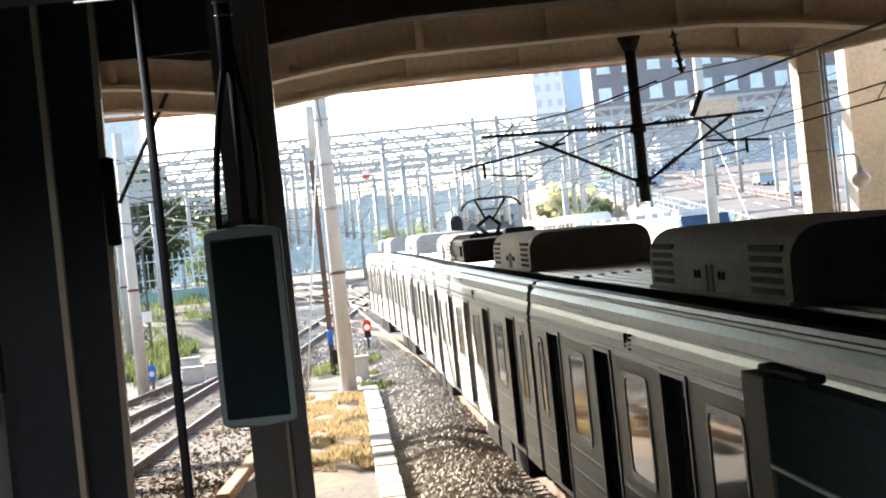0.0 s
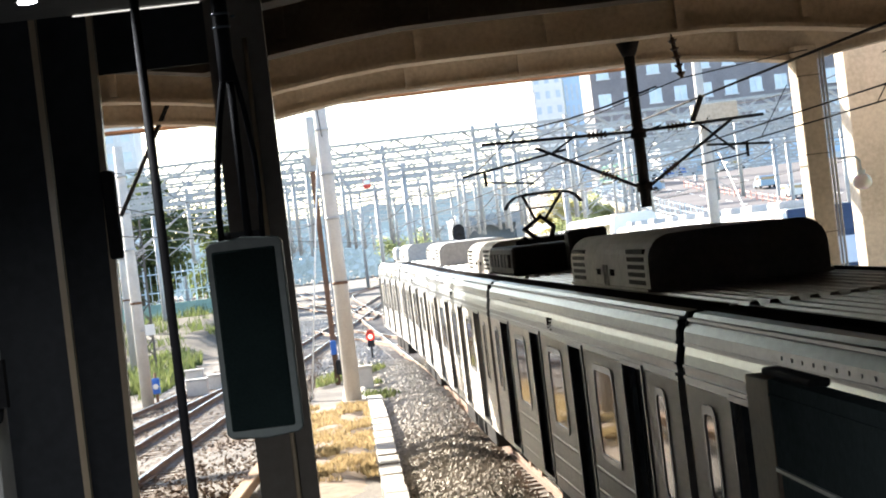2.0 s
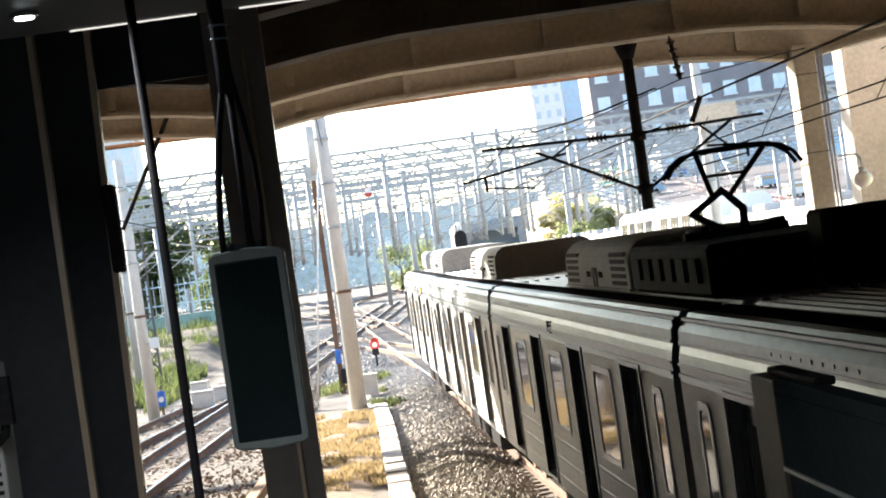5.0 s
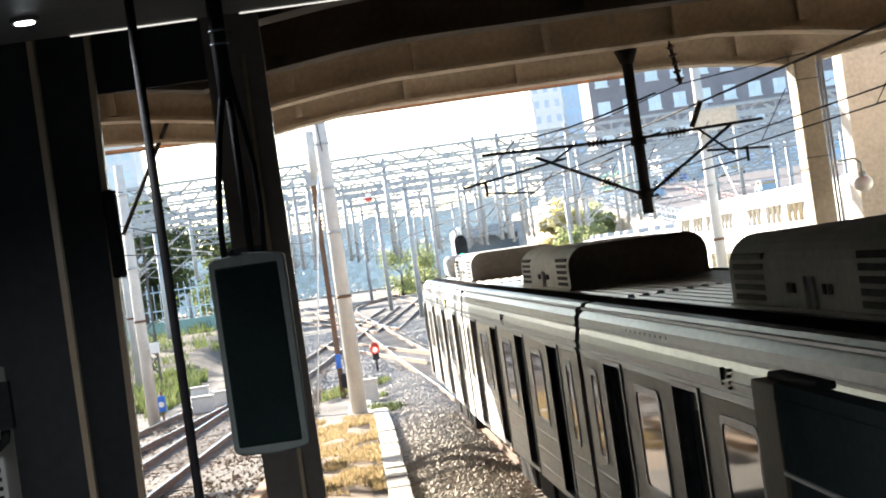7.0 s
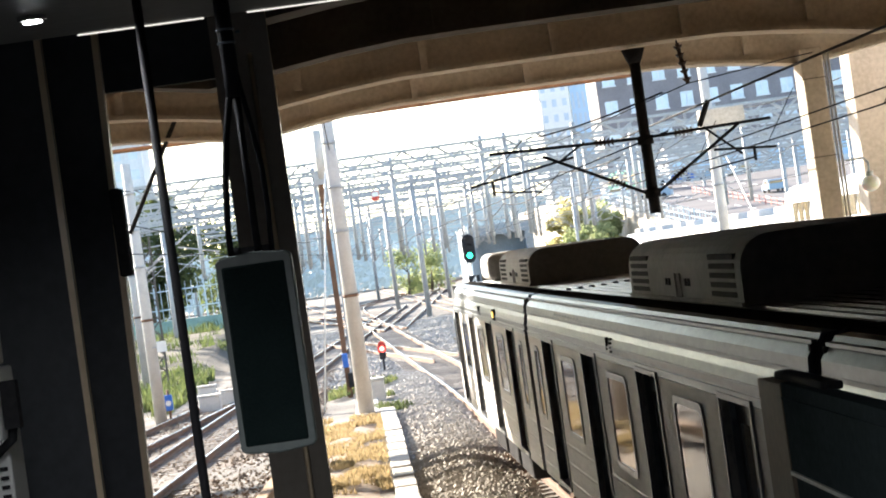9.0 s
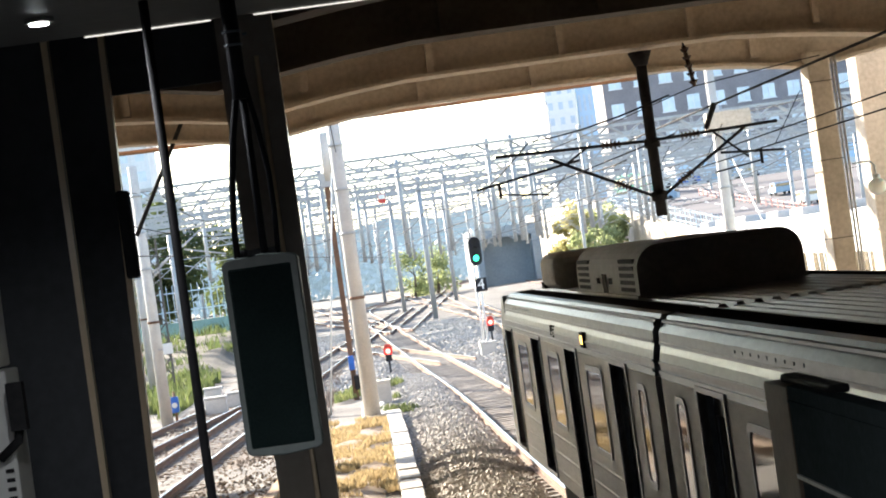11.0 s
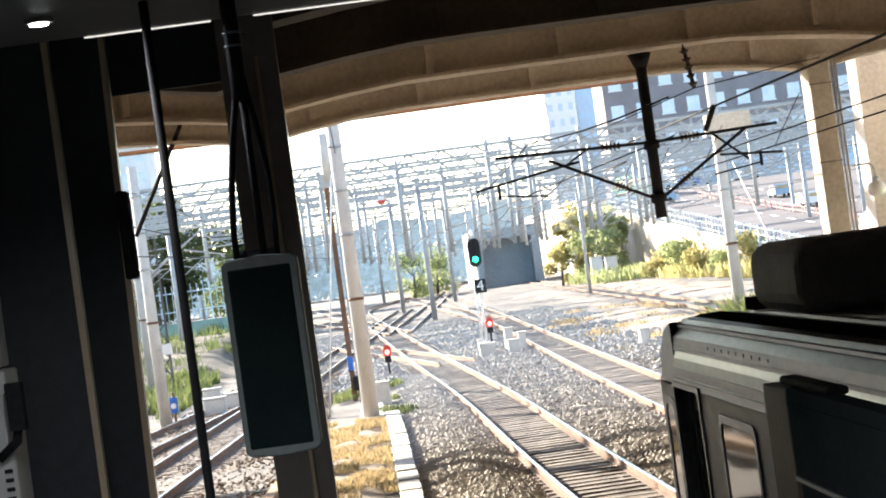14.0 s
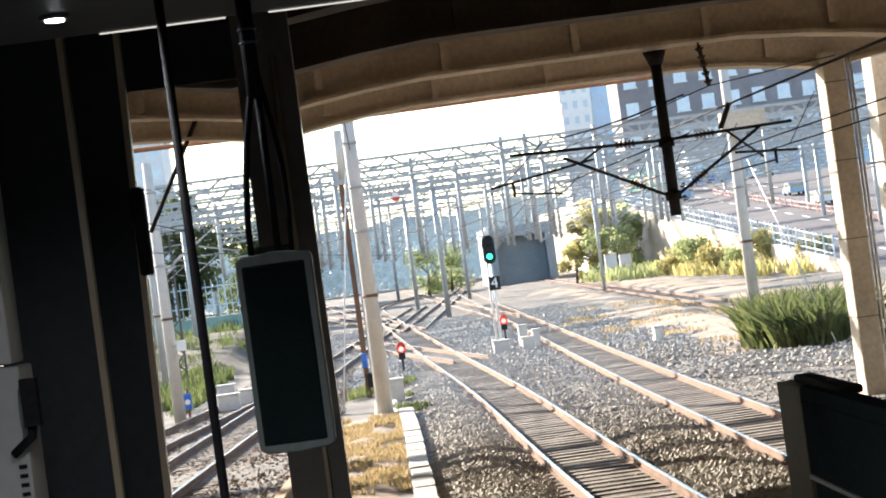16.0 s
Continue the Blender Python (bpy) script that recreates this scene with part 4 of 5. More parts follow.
insulator(bm, (6.91, 41.2, 7.70), (7.02, 41.2, 6.88), 0.10, 5)
part("disc_string", bm, CERAMIC, ins)
bm = BM()
bar(bm, (6.91, 41.2, 7.68), (6.9, 41.2, 7.85), 0.02, 6)
part("hook", bm, BLACK, ins)


def wire(label, runs, r):
    if len(runs) > 4:
        bm = BM()
        for pts in runs:
            chain(bm, pts, r, 5)
        return mesh_thing("dropper_wires", bm, COPPER, label, "wire", kind="stuff")
    for pts in runs:
        bm = BM()
        chain(bm, pts, r, 5)
        mesh_thing("overhead_wire", bm, COPPER, label, "wire", "overhead wires")


def along(f, z0, z1, y0, y1, span=40.0, sag=0.5, start=41.2, dx=0.0):
    pts, y = [], y0
    while y <= y1:
        u = ((y - start) % span) / span
        pts.append((f(y) + dx, y, z0 + (z1 - z0) * (y - y0) / (y1 - y0) - sag * 4 * u * (1 - u)))
        y += 4.0
    return pts


wire("dark messenger wire above the second track", [along(track_b, 6.2, 6.84, 1, 61, sag=0, dx=0.55), along(track_b, 6.84, 6.9, 61, 320, dx=0.55)], 0.026)
wire("dark auxiliary wire above the second track", [along(track_b, 5.62, 5.7, 1, 120, sag=0, dx=0.4)], 0.014)
wire("dark contact wire above the second track", [along(track_b, 5.35, 5.35, 1, 320, sag=0)], 0.013)
wire("dark messenger wire above the first track", [along(track_a, 6.2, 6.7, 25, 320)], 0.014)
wire("dark contact wire above the first track", [along(track_a, 5.25, 5.25, 25, 320, sag=0)], 0.011)
wire("dark messenger wire above the far track", [along(track_c, 6.6, 6.6, 45, 320), along(track_c, 5.4, 5.4, 45, 320, sag=0)], 0.014)
wire("dark feeder wire above the slanting track", [along(track_d, 6.4, 6.4, 44, 200), along(track_d, 5.3, 5.3, 44, 200, sag=0)], 0.014)
wire("dark stay wires hung from the insulator", [[(7.02, 41.2, 6.88), (5.9, 52, 6.75), (3.2, 80, 6.7)], [(7.02, 41.2, 6.88), (9.6, 44, 7.3), (11.0, 47.3, 7.6)]], 0.013)
wire("thin droppers of the second track", [[(track_b(y) + 0.55, y, 6.2), (track_b(y), y, 5.35)] for y in range(20, 140, 8)], 0.008)
wire("feeder wires high beside the tracks", [along(lambda y: 13.2 + 0.02 * y, 8.3, 9.0, 50, 320, sag=0.7), along(lambda y: -0.3 + 0.0 * y, 8.4, 9.0, 50, 320, sag=0.7), along(lambda y: -7.5, 8.4, 9.0, 50, 320, sag=0.7)], 0.014)
bm = BM()
box(bm, -0.055, 0.055, -0.075, 0.075, -0.30, 0.30)
bevel(bm, 0.03, 2)
mesh_thing("section_insulator", bm, BLACK, "dark paddle insulator on the messenger wire", "insulator", at=pose(7.85, 44.67, 6.43, 0, 26, 0))


# ---- poles ----
def cantilever(t, x, y, z, reach, mat):
    """A bracket arm with a strut and two insulators."""
    s = 1 if reach > 0 else -1
    bm = BM()
    bar(bm, (x, y, z + 1.1), (x + reach, y, z + 1.2), 0.035)
    bar(bm, (x, y, z - 0.4), (x + reach * 0.85, y, z + 1.15), 0.035)
    bar(bm, (x + reach * 0.55, y, z + 0.45), (x + reach * 1.1, y, z + 0.1), 0.03)
    part("bracket_arm", bm, mat, t)
    for zz, zb in ((z + 1.1, z + 1.11), (z - 0.4, z - 0.12)):
        bm = BM()
        insulator(bm, (x + s * 0.15, y, zz), (x + s * 0.55, y, zb + 0.0), 0.075, 4)
        part("insulator", bm, GALV, t)


def concrete_pole(x, y, h, r=0.2, reach=0.0, lean=0.0):
    t = thing("concrete_pole", "tall round concrete catenary pole with steel bands", "pole", group="catenary poles")
    bm = BM()
    bar(bm, (x, y, -0.4), (x, y, h), r, 16, r * 0.74)
    part("shaft", bm, POLE_CONC, t)
    for z in (3.4, 5.3, 6.6, 7.9):
        bm = BM()
        q = r - (r * 0.26) * (z + 0.4) / (h + 0.4)
        bar(bm, (x, y, z), (x, y, z + 0.09), q + 0.02, 16)
        bar(bm, (x, y - q, z + 0.045), (x, y - q - 0.12, z + 0.045), 0.03, 6)
        part("band", bm, RUST if z < 5 else GALV, t)
    if reach:
        cantilever(t, x, y, 5.4, reach, GALV)
    return t


concrete_pole(-0.28, 61, 12, 0.23)
concrete_pole(12.82, 72, 9.6, 0.22)
concrete_pole(-7.55, 74, 9.0, 0.22, 2.6)
concrete_pole(-10.2, 96, 9.0, 0.2, 2.4)
bm = BM()
box(bm, 12.36, 13.9, 71.1, 71.7, 7.28, 7.93)
bevel(bm, 0.05, 2)
mesh_thing("equipment_cabinet", bm, CONCRETE, "beige equipment box on the catenary pole", "cabinet")
bm = BM()
box(bm, 12.3, 13.96, 71.15, 71.8, 7.2, 7.276)
mesh_thing("cabinet_shelf", bm, GALV, "steel shelf bracket on the catenary pole", "bracket")


def lattice_mast(x, y, h, w=0.36):
    t = thing("lattice_mast", "slim dark lattice mast beside the fence", "mast")
    for dx in (-w / 2, w / 2):
        for dy in (-w / 2, w / 2):
            bm = BM()
            box(bm, x + dx - 0.03, x + dx + 0.03, y + dy - 0.03, y + dy + 0.03, -0.4, h)
            part("leg", bm, GIRDER_DARK, t)
    bm = BM()
    for k in range(int(h / 0.4)):
        a, b = (-w / 2, w / 2) if k % 2 else (w / 2, -w / 2)
        for dy in (-w / 2, w / 2):
            bar(bm, (x + a, y + dy, 0.4 * k), (x + b, y + dy, 0.4 * k + 0.4), 0.02, 4)
            bar(bm, (x + dy, y + a, 0.4 * k), (x + dy, y + b, 0.4 * k + 0.4), 0.02, 4)
    tagged(part("lacing", bm, GIRDER_DARK, t), kind="stuff")


lattice_mast(-9.3, 95, 7.0)
plate = thing("pole_plate", "pale sign plate clamped to the concrete pole", "sign")
bm = BM()
box(bm, -7.32, -6.98, 73.7, 73.74, 2.28, 2.66)
bevel(bm, 0.01, 1)
part("board", bm, WHITE, plate)
bm = BM()
box(bm, -7.5, -7.0, 73.742, 73.78, 2.44, 2.5)
part("clamp", bm, GALV, plate)


def steel_mast():
    t = thing("steel_mast", "brown steel channel mast with a switch gear and pull rods", "mast")
    x, y = -0.72, 73.2
    bm = BM()
    box(bm, x - 0.20, x - 0.02, y, y + 0.22, -0.3, 7.5)
    part("channel", bm, RUST, t)
    bm = BM()
    box(bm, x + 0.05, x + 0.2, y, y + 0.2, -0.3, 7.6)
    part("channel", bm, GALV, t)
    bm = BM()
    bar(bm, (x - 0.02, y, 7.5), (x - 0.02, y, 9.2), 0.16, 10)
    part("arrester", bm, POLE_CONC, t)
    bm = BM()
    box(bm, x - 0.3, x + 0.25, y - 0.1, y + 0.3, 7.3, 7.75)
    part("yoke", bm, GALV, t)
    bm = BM()
    box(bm, x - 0.1, x + 0.22, y - 0.3, y - 0.02, 0.15, 0.65)
    bevel(bm, 0.03, 1)
    part("weight", bm, BLACK, t)
    bm = BM()
    box(bm, x - 0.22, x - 0.02, y - 0.3, y - 0.05, 0.85, 1.35)
    bevel(bm, 0.03, 1)
    part("blue_plate", bm, BLUE_PAINT, t)
    return t


steel_mast()
for a, b, r, lb in (((-0.55, 66, 7.4), (-1.62, 66, -0.15), 0.028, "pale guy rod anchored in the ground"), ((-0.45, 61.3, 8.0), (-0.52, 61.3, -0.15), 0.03, "white pull wire beside the pole")):
    bm = BM()
    bar(bm, a, b, r, 6)
    mesh_thing("guy_rod", bm, WHITE, lb, "guy wire")
bm = BM()
bar(bm, (14.2, 66, -0.2), (13.0, 71.9, 6.9), 0.025, 6)
mesh_thing("guy_rod", bm, GALV, "grey guy wire of the catenary pole", "guy wire")


def gantry(y, z, x0, x1, posts, drops, h=0.75):
    t = thing("catenary_gantry", "galvanised lattice gantry across the tracks", "gantry", group="gantries across the tracks")
    for dy in (-0.3, 0.3):
        for zz in (z, z + h):
            bm = BM()
            box(bm, x0, x1, y + dy - 0.075, y + dy + 0.075, zz - 0.075, zz + 0.075)
            part("chord", bm, GALV, t)
    bm = BM()
    x, k = x0, 0
    while x < x1 - 0.5:
        for dy in (-0.3, 0.3):
            bar(bm, (x, y + dy, z if k % 2 else z + h), (x + 1.05, y + dy, z + h if k % 2 else z), 0.055, 4)
            if k % 2:
                bar(bm, (x, y + dy, z), (x, y + dy, z + h), 0.03, 4)
        x += 1.05
        k += 1
    tagged(part("lacing", bm, GALV, t), kind="stuff")
    for x in posts:
        bm = BM()
        bar(bm, (x, y, -0.4), (x, y, z + 1.0), 0.21, 12)
        part("post", bm, GALV, t)
    for x, zz, reach in drops:
        bm = BM()
        bar(bm, (x, y, zz), (x, y, z + h + 0.3), 0.15, 8)
        part("drop_tube", bm, GALV, t)
        if reach:
            cantilever(t, x, y - 0.1, 5.6, reach, GALV)
    return t


gantry(130, 10.39, -34, 46, (-22, 42), ((10.2, 4.8, -2.0), (8.7, 5.1, 0), (-0.4, 5.2, 2.1), (14.6, 5.0, 3.2), (-6.0, 5.2, 2.2), (23.5, 5.0, -2.4)))
gantry(150, 10.0, -36, 48, (-21,), ((6.6, 4.9, 2.4), (-3.2, 5.0, -2.0), (17.4, 5.0, 2.0), (29, 5.2, -2.4)), 0.9)
gantry(166, 10.2, -36, 50, (5.23, -24, 42), ((0.3, 5.0, 2.0), (12.4, 5.0, -2.6), (22.6, 5.0, 2.3), (-12, 5.2, 2.4)))
gantry(187, 10.4, -38, 52, (-23, 43), ((4.4, 5.0, 2.2), (10.6, 5.0, -2.2), (-7.5, 5.0, 2.2), (25.5, 5.0, 2.2)), 0.9)
gantry(231, 10.3, -42, 56, (9.8, -24), ((2.2, 5.0, 2.2), (15.5, 5.0, -2.2), (-9.5, 5.0, 2.2)), 0.9)
gantry(209, 10.0, -40, 54, (3.59, -24, 44), ((8.0, 5.0, 2.4), (-4.5, 5.0, 2.2), (18.8, 5.0, 2.3), (27.5, 5.0, -2.3), (13.5, 5.0, -2.3)))
gantry(255, 10.0, -46, 60, (-0.8, -24, 46), ((6.5, 5.0, 2.4), (-8, 5.0, 2.2), (20.4, 5.0, 2.3), (13.5, 5.0, -2.3)))
gantry(310, 10.0, -50, 66, (-1.6, -24, 50), ((5, 5.0, 2.4), (-8, 5.0, 2.2), (14, 5.0, 2.3), (24, 5.0, -2.3)))
gantry(140, 10.25, -34, 48, (-22, 42), ((3.2, 5.0, 2.2), (12.0, 5.0, 2.2), (-2.0, 5.1, -2.2), (19.5, 5.0, -2.4)), 0.85)
gantry(176, 10.3, -36, 50, (-23, 43), ((7.8, 5.0, -2.2), (15.4, 5.0, 2.2), (-4.4, 5.1, 2.2), (25.0, 5.0, 2.4)), 0.8)
gantry(198, 10.3, -38, 52, (-23, 43), ((1.0, 5.0, 2.2), (11.8, 5.0, 2.2), (21.5, 5.0, -2.4), (29.5, 5.0, 2.2)), 0.9)
gantry(280, 10.2, -48, 62, (2.4, -24, 48), ((9.5, 5.0, 2.2), (16.4, 5.0, -2.2), (-4.5, 5.0, 2.2)), 0.9)


def shadow_beams():
    """Two heavy box beams, unseen high over the line, added to shadow the ballast."""
    t = thing("portal_frame", "unseen galvanised frame with two box beams added to cast shadow bands", "gantry")
    for z in (10.3, 12.3):
        bm = BM()
        box(bm, -36, 26, 65.8, 66.2, z - 0.2, z + 0.2)
        bevel(bm, 0.02, 1)
        part("beam", bm, GALV, t)
    for x in (-35.7, 25.7):
        bm = BM()
        box(bm, x - 0.25, x + 0.25, 65.75, 66.25, -0.4, 12.8)
        bevel(bm, 0.03, 1)
        part("post", bm, GALV, t)


shadow_beams()
gantry(370, 10.0, -56, 70, (-2.6, -24, 50), ((5, 5.0, 2.4), (-10, 5.0, 2.2), (16, 5.0, 2.3)))
for x, y, h in ((27.6, 235, 9.0), (32.3, 222, 9.5), (-14, 118, 8.5), (-12.5, 140, 8.5), (-1.4, 330, 9.0), (19.5, 182, 8.6), (-17.5, 170, 9.0)):
    t = thing("steel_post", "slim galvanised catenary post with a bracket arm", "post", group="slim catenary posts")
    bm = BM()
    bar(bm, (x, y, -0.4), (x, y, h), 0.16, 10, 0.13)
    part("shaft", bm, GALV, t)
    cantilever(t, x, y, 5.6, -2.6 if x > 0 else 2.6, GALV)
bm = BM()
box(bm, 1.55, 2.0, 129.5, 129.56, 8.3, 8.86)
sg = mesh_thing("red_sign", bm, RED_PAINT, "red and white square sign hung on the gantry", "sign")
bm = BM()
box(bm, 1.58, 1.97, 129.48, 129.496, 8.56, 8.83)
part("white_field", bm, WHITE, sg)
bm = BM()
bar(bm, (1.78, 129.55, 8.86), (1.78, 129.6, 10.4), 0.03, 6)
part("hanger", bm, GALV, sg)


# ---- signals ----
def dwarf_signal(x, y, z, label):
    t = thing("dwarf_signal", label, "signal", group="dwarf signals")
    bm = BM()
    bar(bm, (x, y, -0.3), (x, y, z - 0.35), 0.045, 8)
    part("stem", bm, BLACK, t)
    bm = BM()
    box(bm, x - 0.14, x + 0.14, y, y + 0.18, z - 0.42, z - 0.14)
    bevel(bm, 0.02, 2)
    part("junction_box", bm, BLACK, t)
    bm = BM()
    prism(bm, [(x - 0.17, z - 0.13), (x + 0.17, z - 0.13), (x + 0.19, z + 0.12), (x + 0.1, z + 0.32), (x - 0.1, z + 0.32), (x - 0.19, z + 0.12)], "y", y, y + 0.16)
    part("head", bm, RED_PAINT, t)
    for dz in (0.02,):
        bm = BM()
        bar(bm, (x, y - 0.03, z + dz), (x, y - 0.004, z + dz), 0.105, 14)
        part("lens", bm, RED_LIGHT, t, "glowing red lens")
    bm = BM()
    prism(bm, [(x + 0.13 * math.cos(a), z + 0.02 + 0.13 * math.sin(a)) for a in np.linspace(0.3, 2.84, 8)] + [(x + 0.11 * math.cos(a), z + 0.02 + 0.11 * math.sin(a)) for a in np.linspace(2.84, 0.3, 8)], "y", y - 0.2, y - 0.002)
    part("hood", bm, BLACK, t)


dwarf_signal(0.58, 88.4, 0.72, "red dwarf signal on the ballast, lit red")
dwarf_signal(5.72, 100.4, 0.95, "red dwarf signal beside the signal mast, lit red")


def main_signal():
    t = thing("signal_mast", "tall white signal mast with a green light and number plate", "signal")
    x, y = 5.42, 101.0
    for dx in (-0.1, 0.1):
        bm = BM()
        bar(bm, (x + dx, y, -0.3), (x + dx, y, 3.9), 0.055, 10)
        part("leg", bm, WHITE, t)
    for z in np.arange(0.3, 3.6, 0.55):
        bm = BM()
        bar(bm, (x - 0.1, y, z), (x + 0.1, y, z), 0.025, 6)
        part("rung", bm, GALV, t)
    bm = BM()
    out = []
    for k in range(24):
        a = k / 24 * math.tau
        out.append((x + 0.08 + 0.30 * math.cos(a), 4.45 + 0.32 * math.sin(a) + (0.38 if math.sin(a) > 0 else -0.38)))
    prism(bm, out, "y", y - 0.12, y + 0.02)
    part("backboard", bm, BLACK, t, "oval black backboard")
    for z, m in ((4.12, GREEN_LIGHT), (4.55, BLACK), (4.88, BLACK)):
        bm = BM()
        bar(bm, (x + 0.08, y - 0.16, z), (x + 0.08, y - 0.122, z), 0.14, 16)
        part("lens", bm, m, t, "glowing green lens" if m is GREEN_LIGHT else "")
        bm = BM()
        prism(bm, [(x + 0.08 + 0.17 * math.cos(a), z + 0.17 * math.sin(a)) for a in np.linspace(0.3, 2.84, 8)] + [(x + 0.08 + 0.15 * math.cos(a), z + 0.15 * math.sin(a)) for a in np.linspace(2.84, 0.3, 8)], "y", y - 0.36, y - 0.125)
        part("hood", bm, BLACK, t)
    bm = BM()
    bar(bm, (x + 0.08, y, 5.1), (x + 0.08, y, 5.55), 0.10, 10)
    part("finial", bm, WHITE, t)
    bm = BM()
    box(bm, x - 0.14, x + 0.42, y - 0.14, y - 0.08, 2.48, 3.14)
    plate = part("number_plate", bm, BLACK, t, "black plate with a white number 4")
    cu = bpy.data.curves.new("numeral", "FONT")
    cu.body, cu.size, cu.extrude = "4", 0.72, 0.006
    cu.align_x = cu.align_y = "CENTER"
    tmp = bpy.data.objects.new("numeral", cu)
    me = bpy.data.meshes.new_from_object(tmp)
    bpy.data.objects.remove(tmp)
    me.materials.append(WHITE)
    part("numeral", me, WHITE, plate, at=pose(x + 0.14, y - 0.15, 2.81, 90, 0, 0))
    bm = BM()
    box(bm, x - 0.35, x + 0.35, y - 0.3, y + 0.4, -0.3, 0.12)
    part("footing", bm, POLE_CONC, t)


main_signal()
for x, y, w, h in ((5.0, 92.0, 0.7, 0.35), (6.3, 96.5, 0.4, 0.75), (6.75, 94.5, 0.35, 0.55), (6.1, 91, 0.5, 0.4), (25.3, 226, 1.3, 2.6), (27.0, 227, 1.3, 2.4), (0.15, 69, 0.45, 0.5), (-6.0, 77, 0.8, 0.35), (-5.3, 80, 1.0, 0.3), (-6.6, 84, 0.7, 0.4), (10.9, 84.0, 0.35, 0.4)):
    bm = BM()
    box(bm, x - w / 2, x + w / 2, y - 0.3, y + 0.3, -0.3, h)
    bevel(bm, 0.04, 2)
    b = mesh_thing("trackside_box", bm, POLE_CONC if h < 2 else PALE_WALL, "pale grey trackside equipment box on the ballast", "equipment box", group="trackside boxes")
    bm = BM()
    box(bm, x - w / 2 - 0.03, x + w / 2 + 0.03, y - 0.33, y + 0.33, h + 0.002, h + 0.06)
    part("lid", bm, POLE_CONC, b)
hyd = thing("blue_marker", "blue marker bollard with a white disc beside the pole", "marker")
bm = BM()
bar(bm, (-7.28, 74.8, -0.3), (-7.28, 74.8, 0.9), 0.05, 8)
part("stem", bm, RUST, hyd)
bm = BM()
box(bm, -7.43, -7.13, 74.65, 74.78, 0.15, 0.72)
bevel(bm, 0.04, 2)
part("panel", bm, BLUE_PAINT, hyd)
bm = BM()
bar(bm, (-7.28, 74.62, 0.42), (-7.28, 74.645, 0.42), 0.1, 12)
part("disc", bm, WHITE, hyd)

# concrete trough along the first track, block by block
tr = thing("cable_trough", "row of pale concrete trough lids along the ballast", "cable trough")
bm = BM()
box(bm, 0.14, 0.56, 0.0, 0.985, -0.3, 0.02)
bevel(bm, 0.015, 1)
lid = mesh("trough_block", bm, KERB)
for k in range(32):
    part("trough_block", lid, KERB, tr, at=pose(random.uniform(-0.012, 0.012) - 0.0012 * max(0, k - 22) ** 1.5, 30.0 + k, random.uniform(-0.015, 0.015), random.uniform(-0.4, 0.4), random.uniform(-0.5, 0.5), random.uniform(-0.5, 0.5)))
bm = BM()
box(bm, -0.62, 0.1, 60.5, 66.8, -0.3, 0.0)
bevel(bm, 0.03, 1)
mesh_thing("concrete_slab", bm, KERB, "low concrete slab at the foot of the pole", "slab")
bm = BM()
box(bm, -0.13, 0.13, -4.4, 4.4, -0.1, 0.1)
bevel(bm, 0.02, 1)
mesh_thing("timber_beam", bm, surface("weathered_timber", (0.26, 0.15, 0.08), (0.46, 0.30, 0.17), 0.85, scale=2, fine=20, stretch=(1, 0.1, 1)), "weathered timber beam lying on the ballast", "beam", at=pose(-2.40, 41.0, -0.02, 0, 0, -2.3))


# ---- loose ground cover ----
def soup(name, verts, faces, mat, label, category):
    me = bpy.data.meshes.new(name)
    me.from_pydata(verts, [], faces)
    me.materials.append(mat)
    ob = new(name, me)
    return tagged(ob, label, category, kind="stuff")


def stones(count, pick, size, label, mat=STONE):
    rng = random.Random(7)
    verts, faces = [], []
    base = ((1, 0, 0), (-1, 0, 0), (0, 1, 0), (0, -1, 0), (0, 0, 1), (0, 0, -1))
    tri = ((0, 2, 4), (2, 1, 4), (1, 3, 4), (3, 0, 4), (2, 0, 5), (1, 2, 5), (3, 1, 5), (0, 3, 5))
    for _ in range(count):
        x, y, z = pick(rng)
        s = rng.uniform(*size)
        a = rng.uniform(0, 6.28)
        c, d = math.cos(a), math.sin(a)
        o = len(verts)
        for p in base:
            u, v, w = (p[0] * rng.uniform(0.7, 1.25), p[1] * rng.uniform(0.7, 1.25), p[2] * rng.uniform(0.55, 0.9))
            u, v = u + 0.35 * w, v - 0.3 * w
            verts.append((x + s * (c * u - d * v), y + s * (d * u + c * v), z + s * w))
        faces += [(o + i, o + j, o + k) for i, j, k in tri]
    return soup("ballast_stones", verts, faces, mat, label, "ballast")


def heap_z(x, y):
    """The long heap of ballast between the trough and the first track."""
    u = max(0.0, min(1.0, (x - 0.55) / 2.3))
    e = math.sin(math.pi * u) * max(0.0, min(1.0, (y - 27) / 5, (86 - y) / 10))
    return -0.27 + 0.30 * e * (0.8 + 0.35 * noise.noise(Vector((x * 0.5, y * 0.45, 3)))) + 0.03 * noise.noise(Vector((x * 2.5, y * 2.5, 0)))


def pick_a(rng):
    y = 30 + 62 * rng.random() ** 1.7
    if rng.random() < 0.6:
        x = rng.uniform(0.6, track_a(y) - 0.85)
        return x, y, heap_z(x, y) + rng.uniform(-0.005, 0.035) if x < 2.85 else -0.2 + rng.uniform(-0.02, 0.03)
    x = rng.uniform(track_a(y) + 0.85, track_b(y) - 0.85)
    return x, y, -0.17 + 0.10 * math.exp(-((x - 5.5) / 0.6) ** 2) + rng.uniform(-0.03, 0.03)


def pick_b(rng):
    y = 34 + 70 * rng.random() ** 1.4
    f = track_a if rng.random() < 0.5 else track_b
    return f(y) + rng.uniform(-1.7, 1.7), y, -0.215 + rng.uniform(-0.02, 0.02)


def pick_c(rng):
    y = 40 + 60 * rng.random() ** 1.5
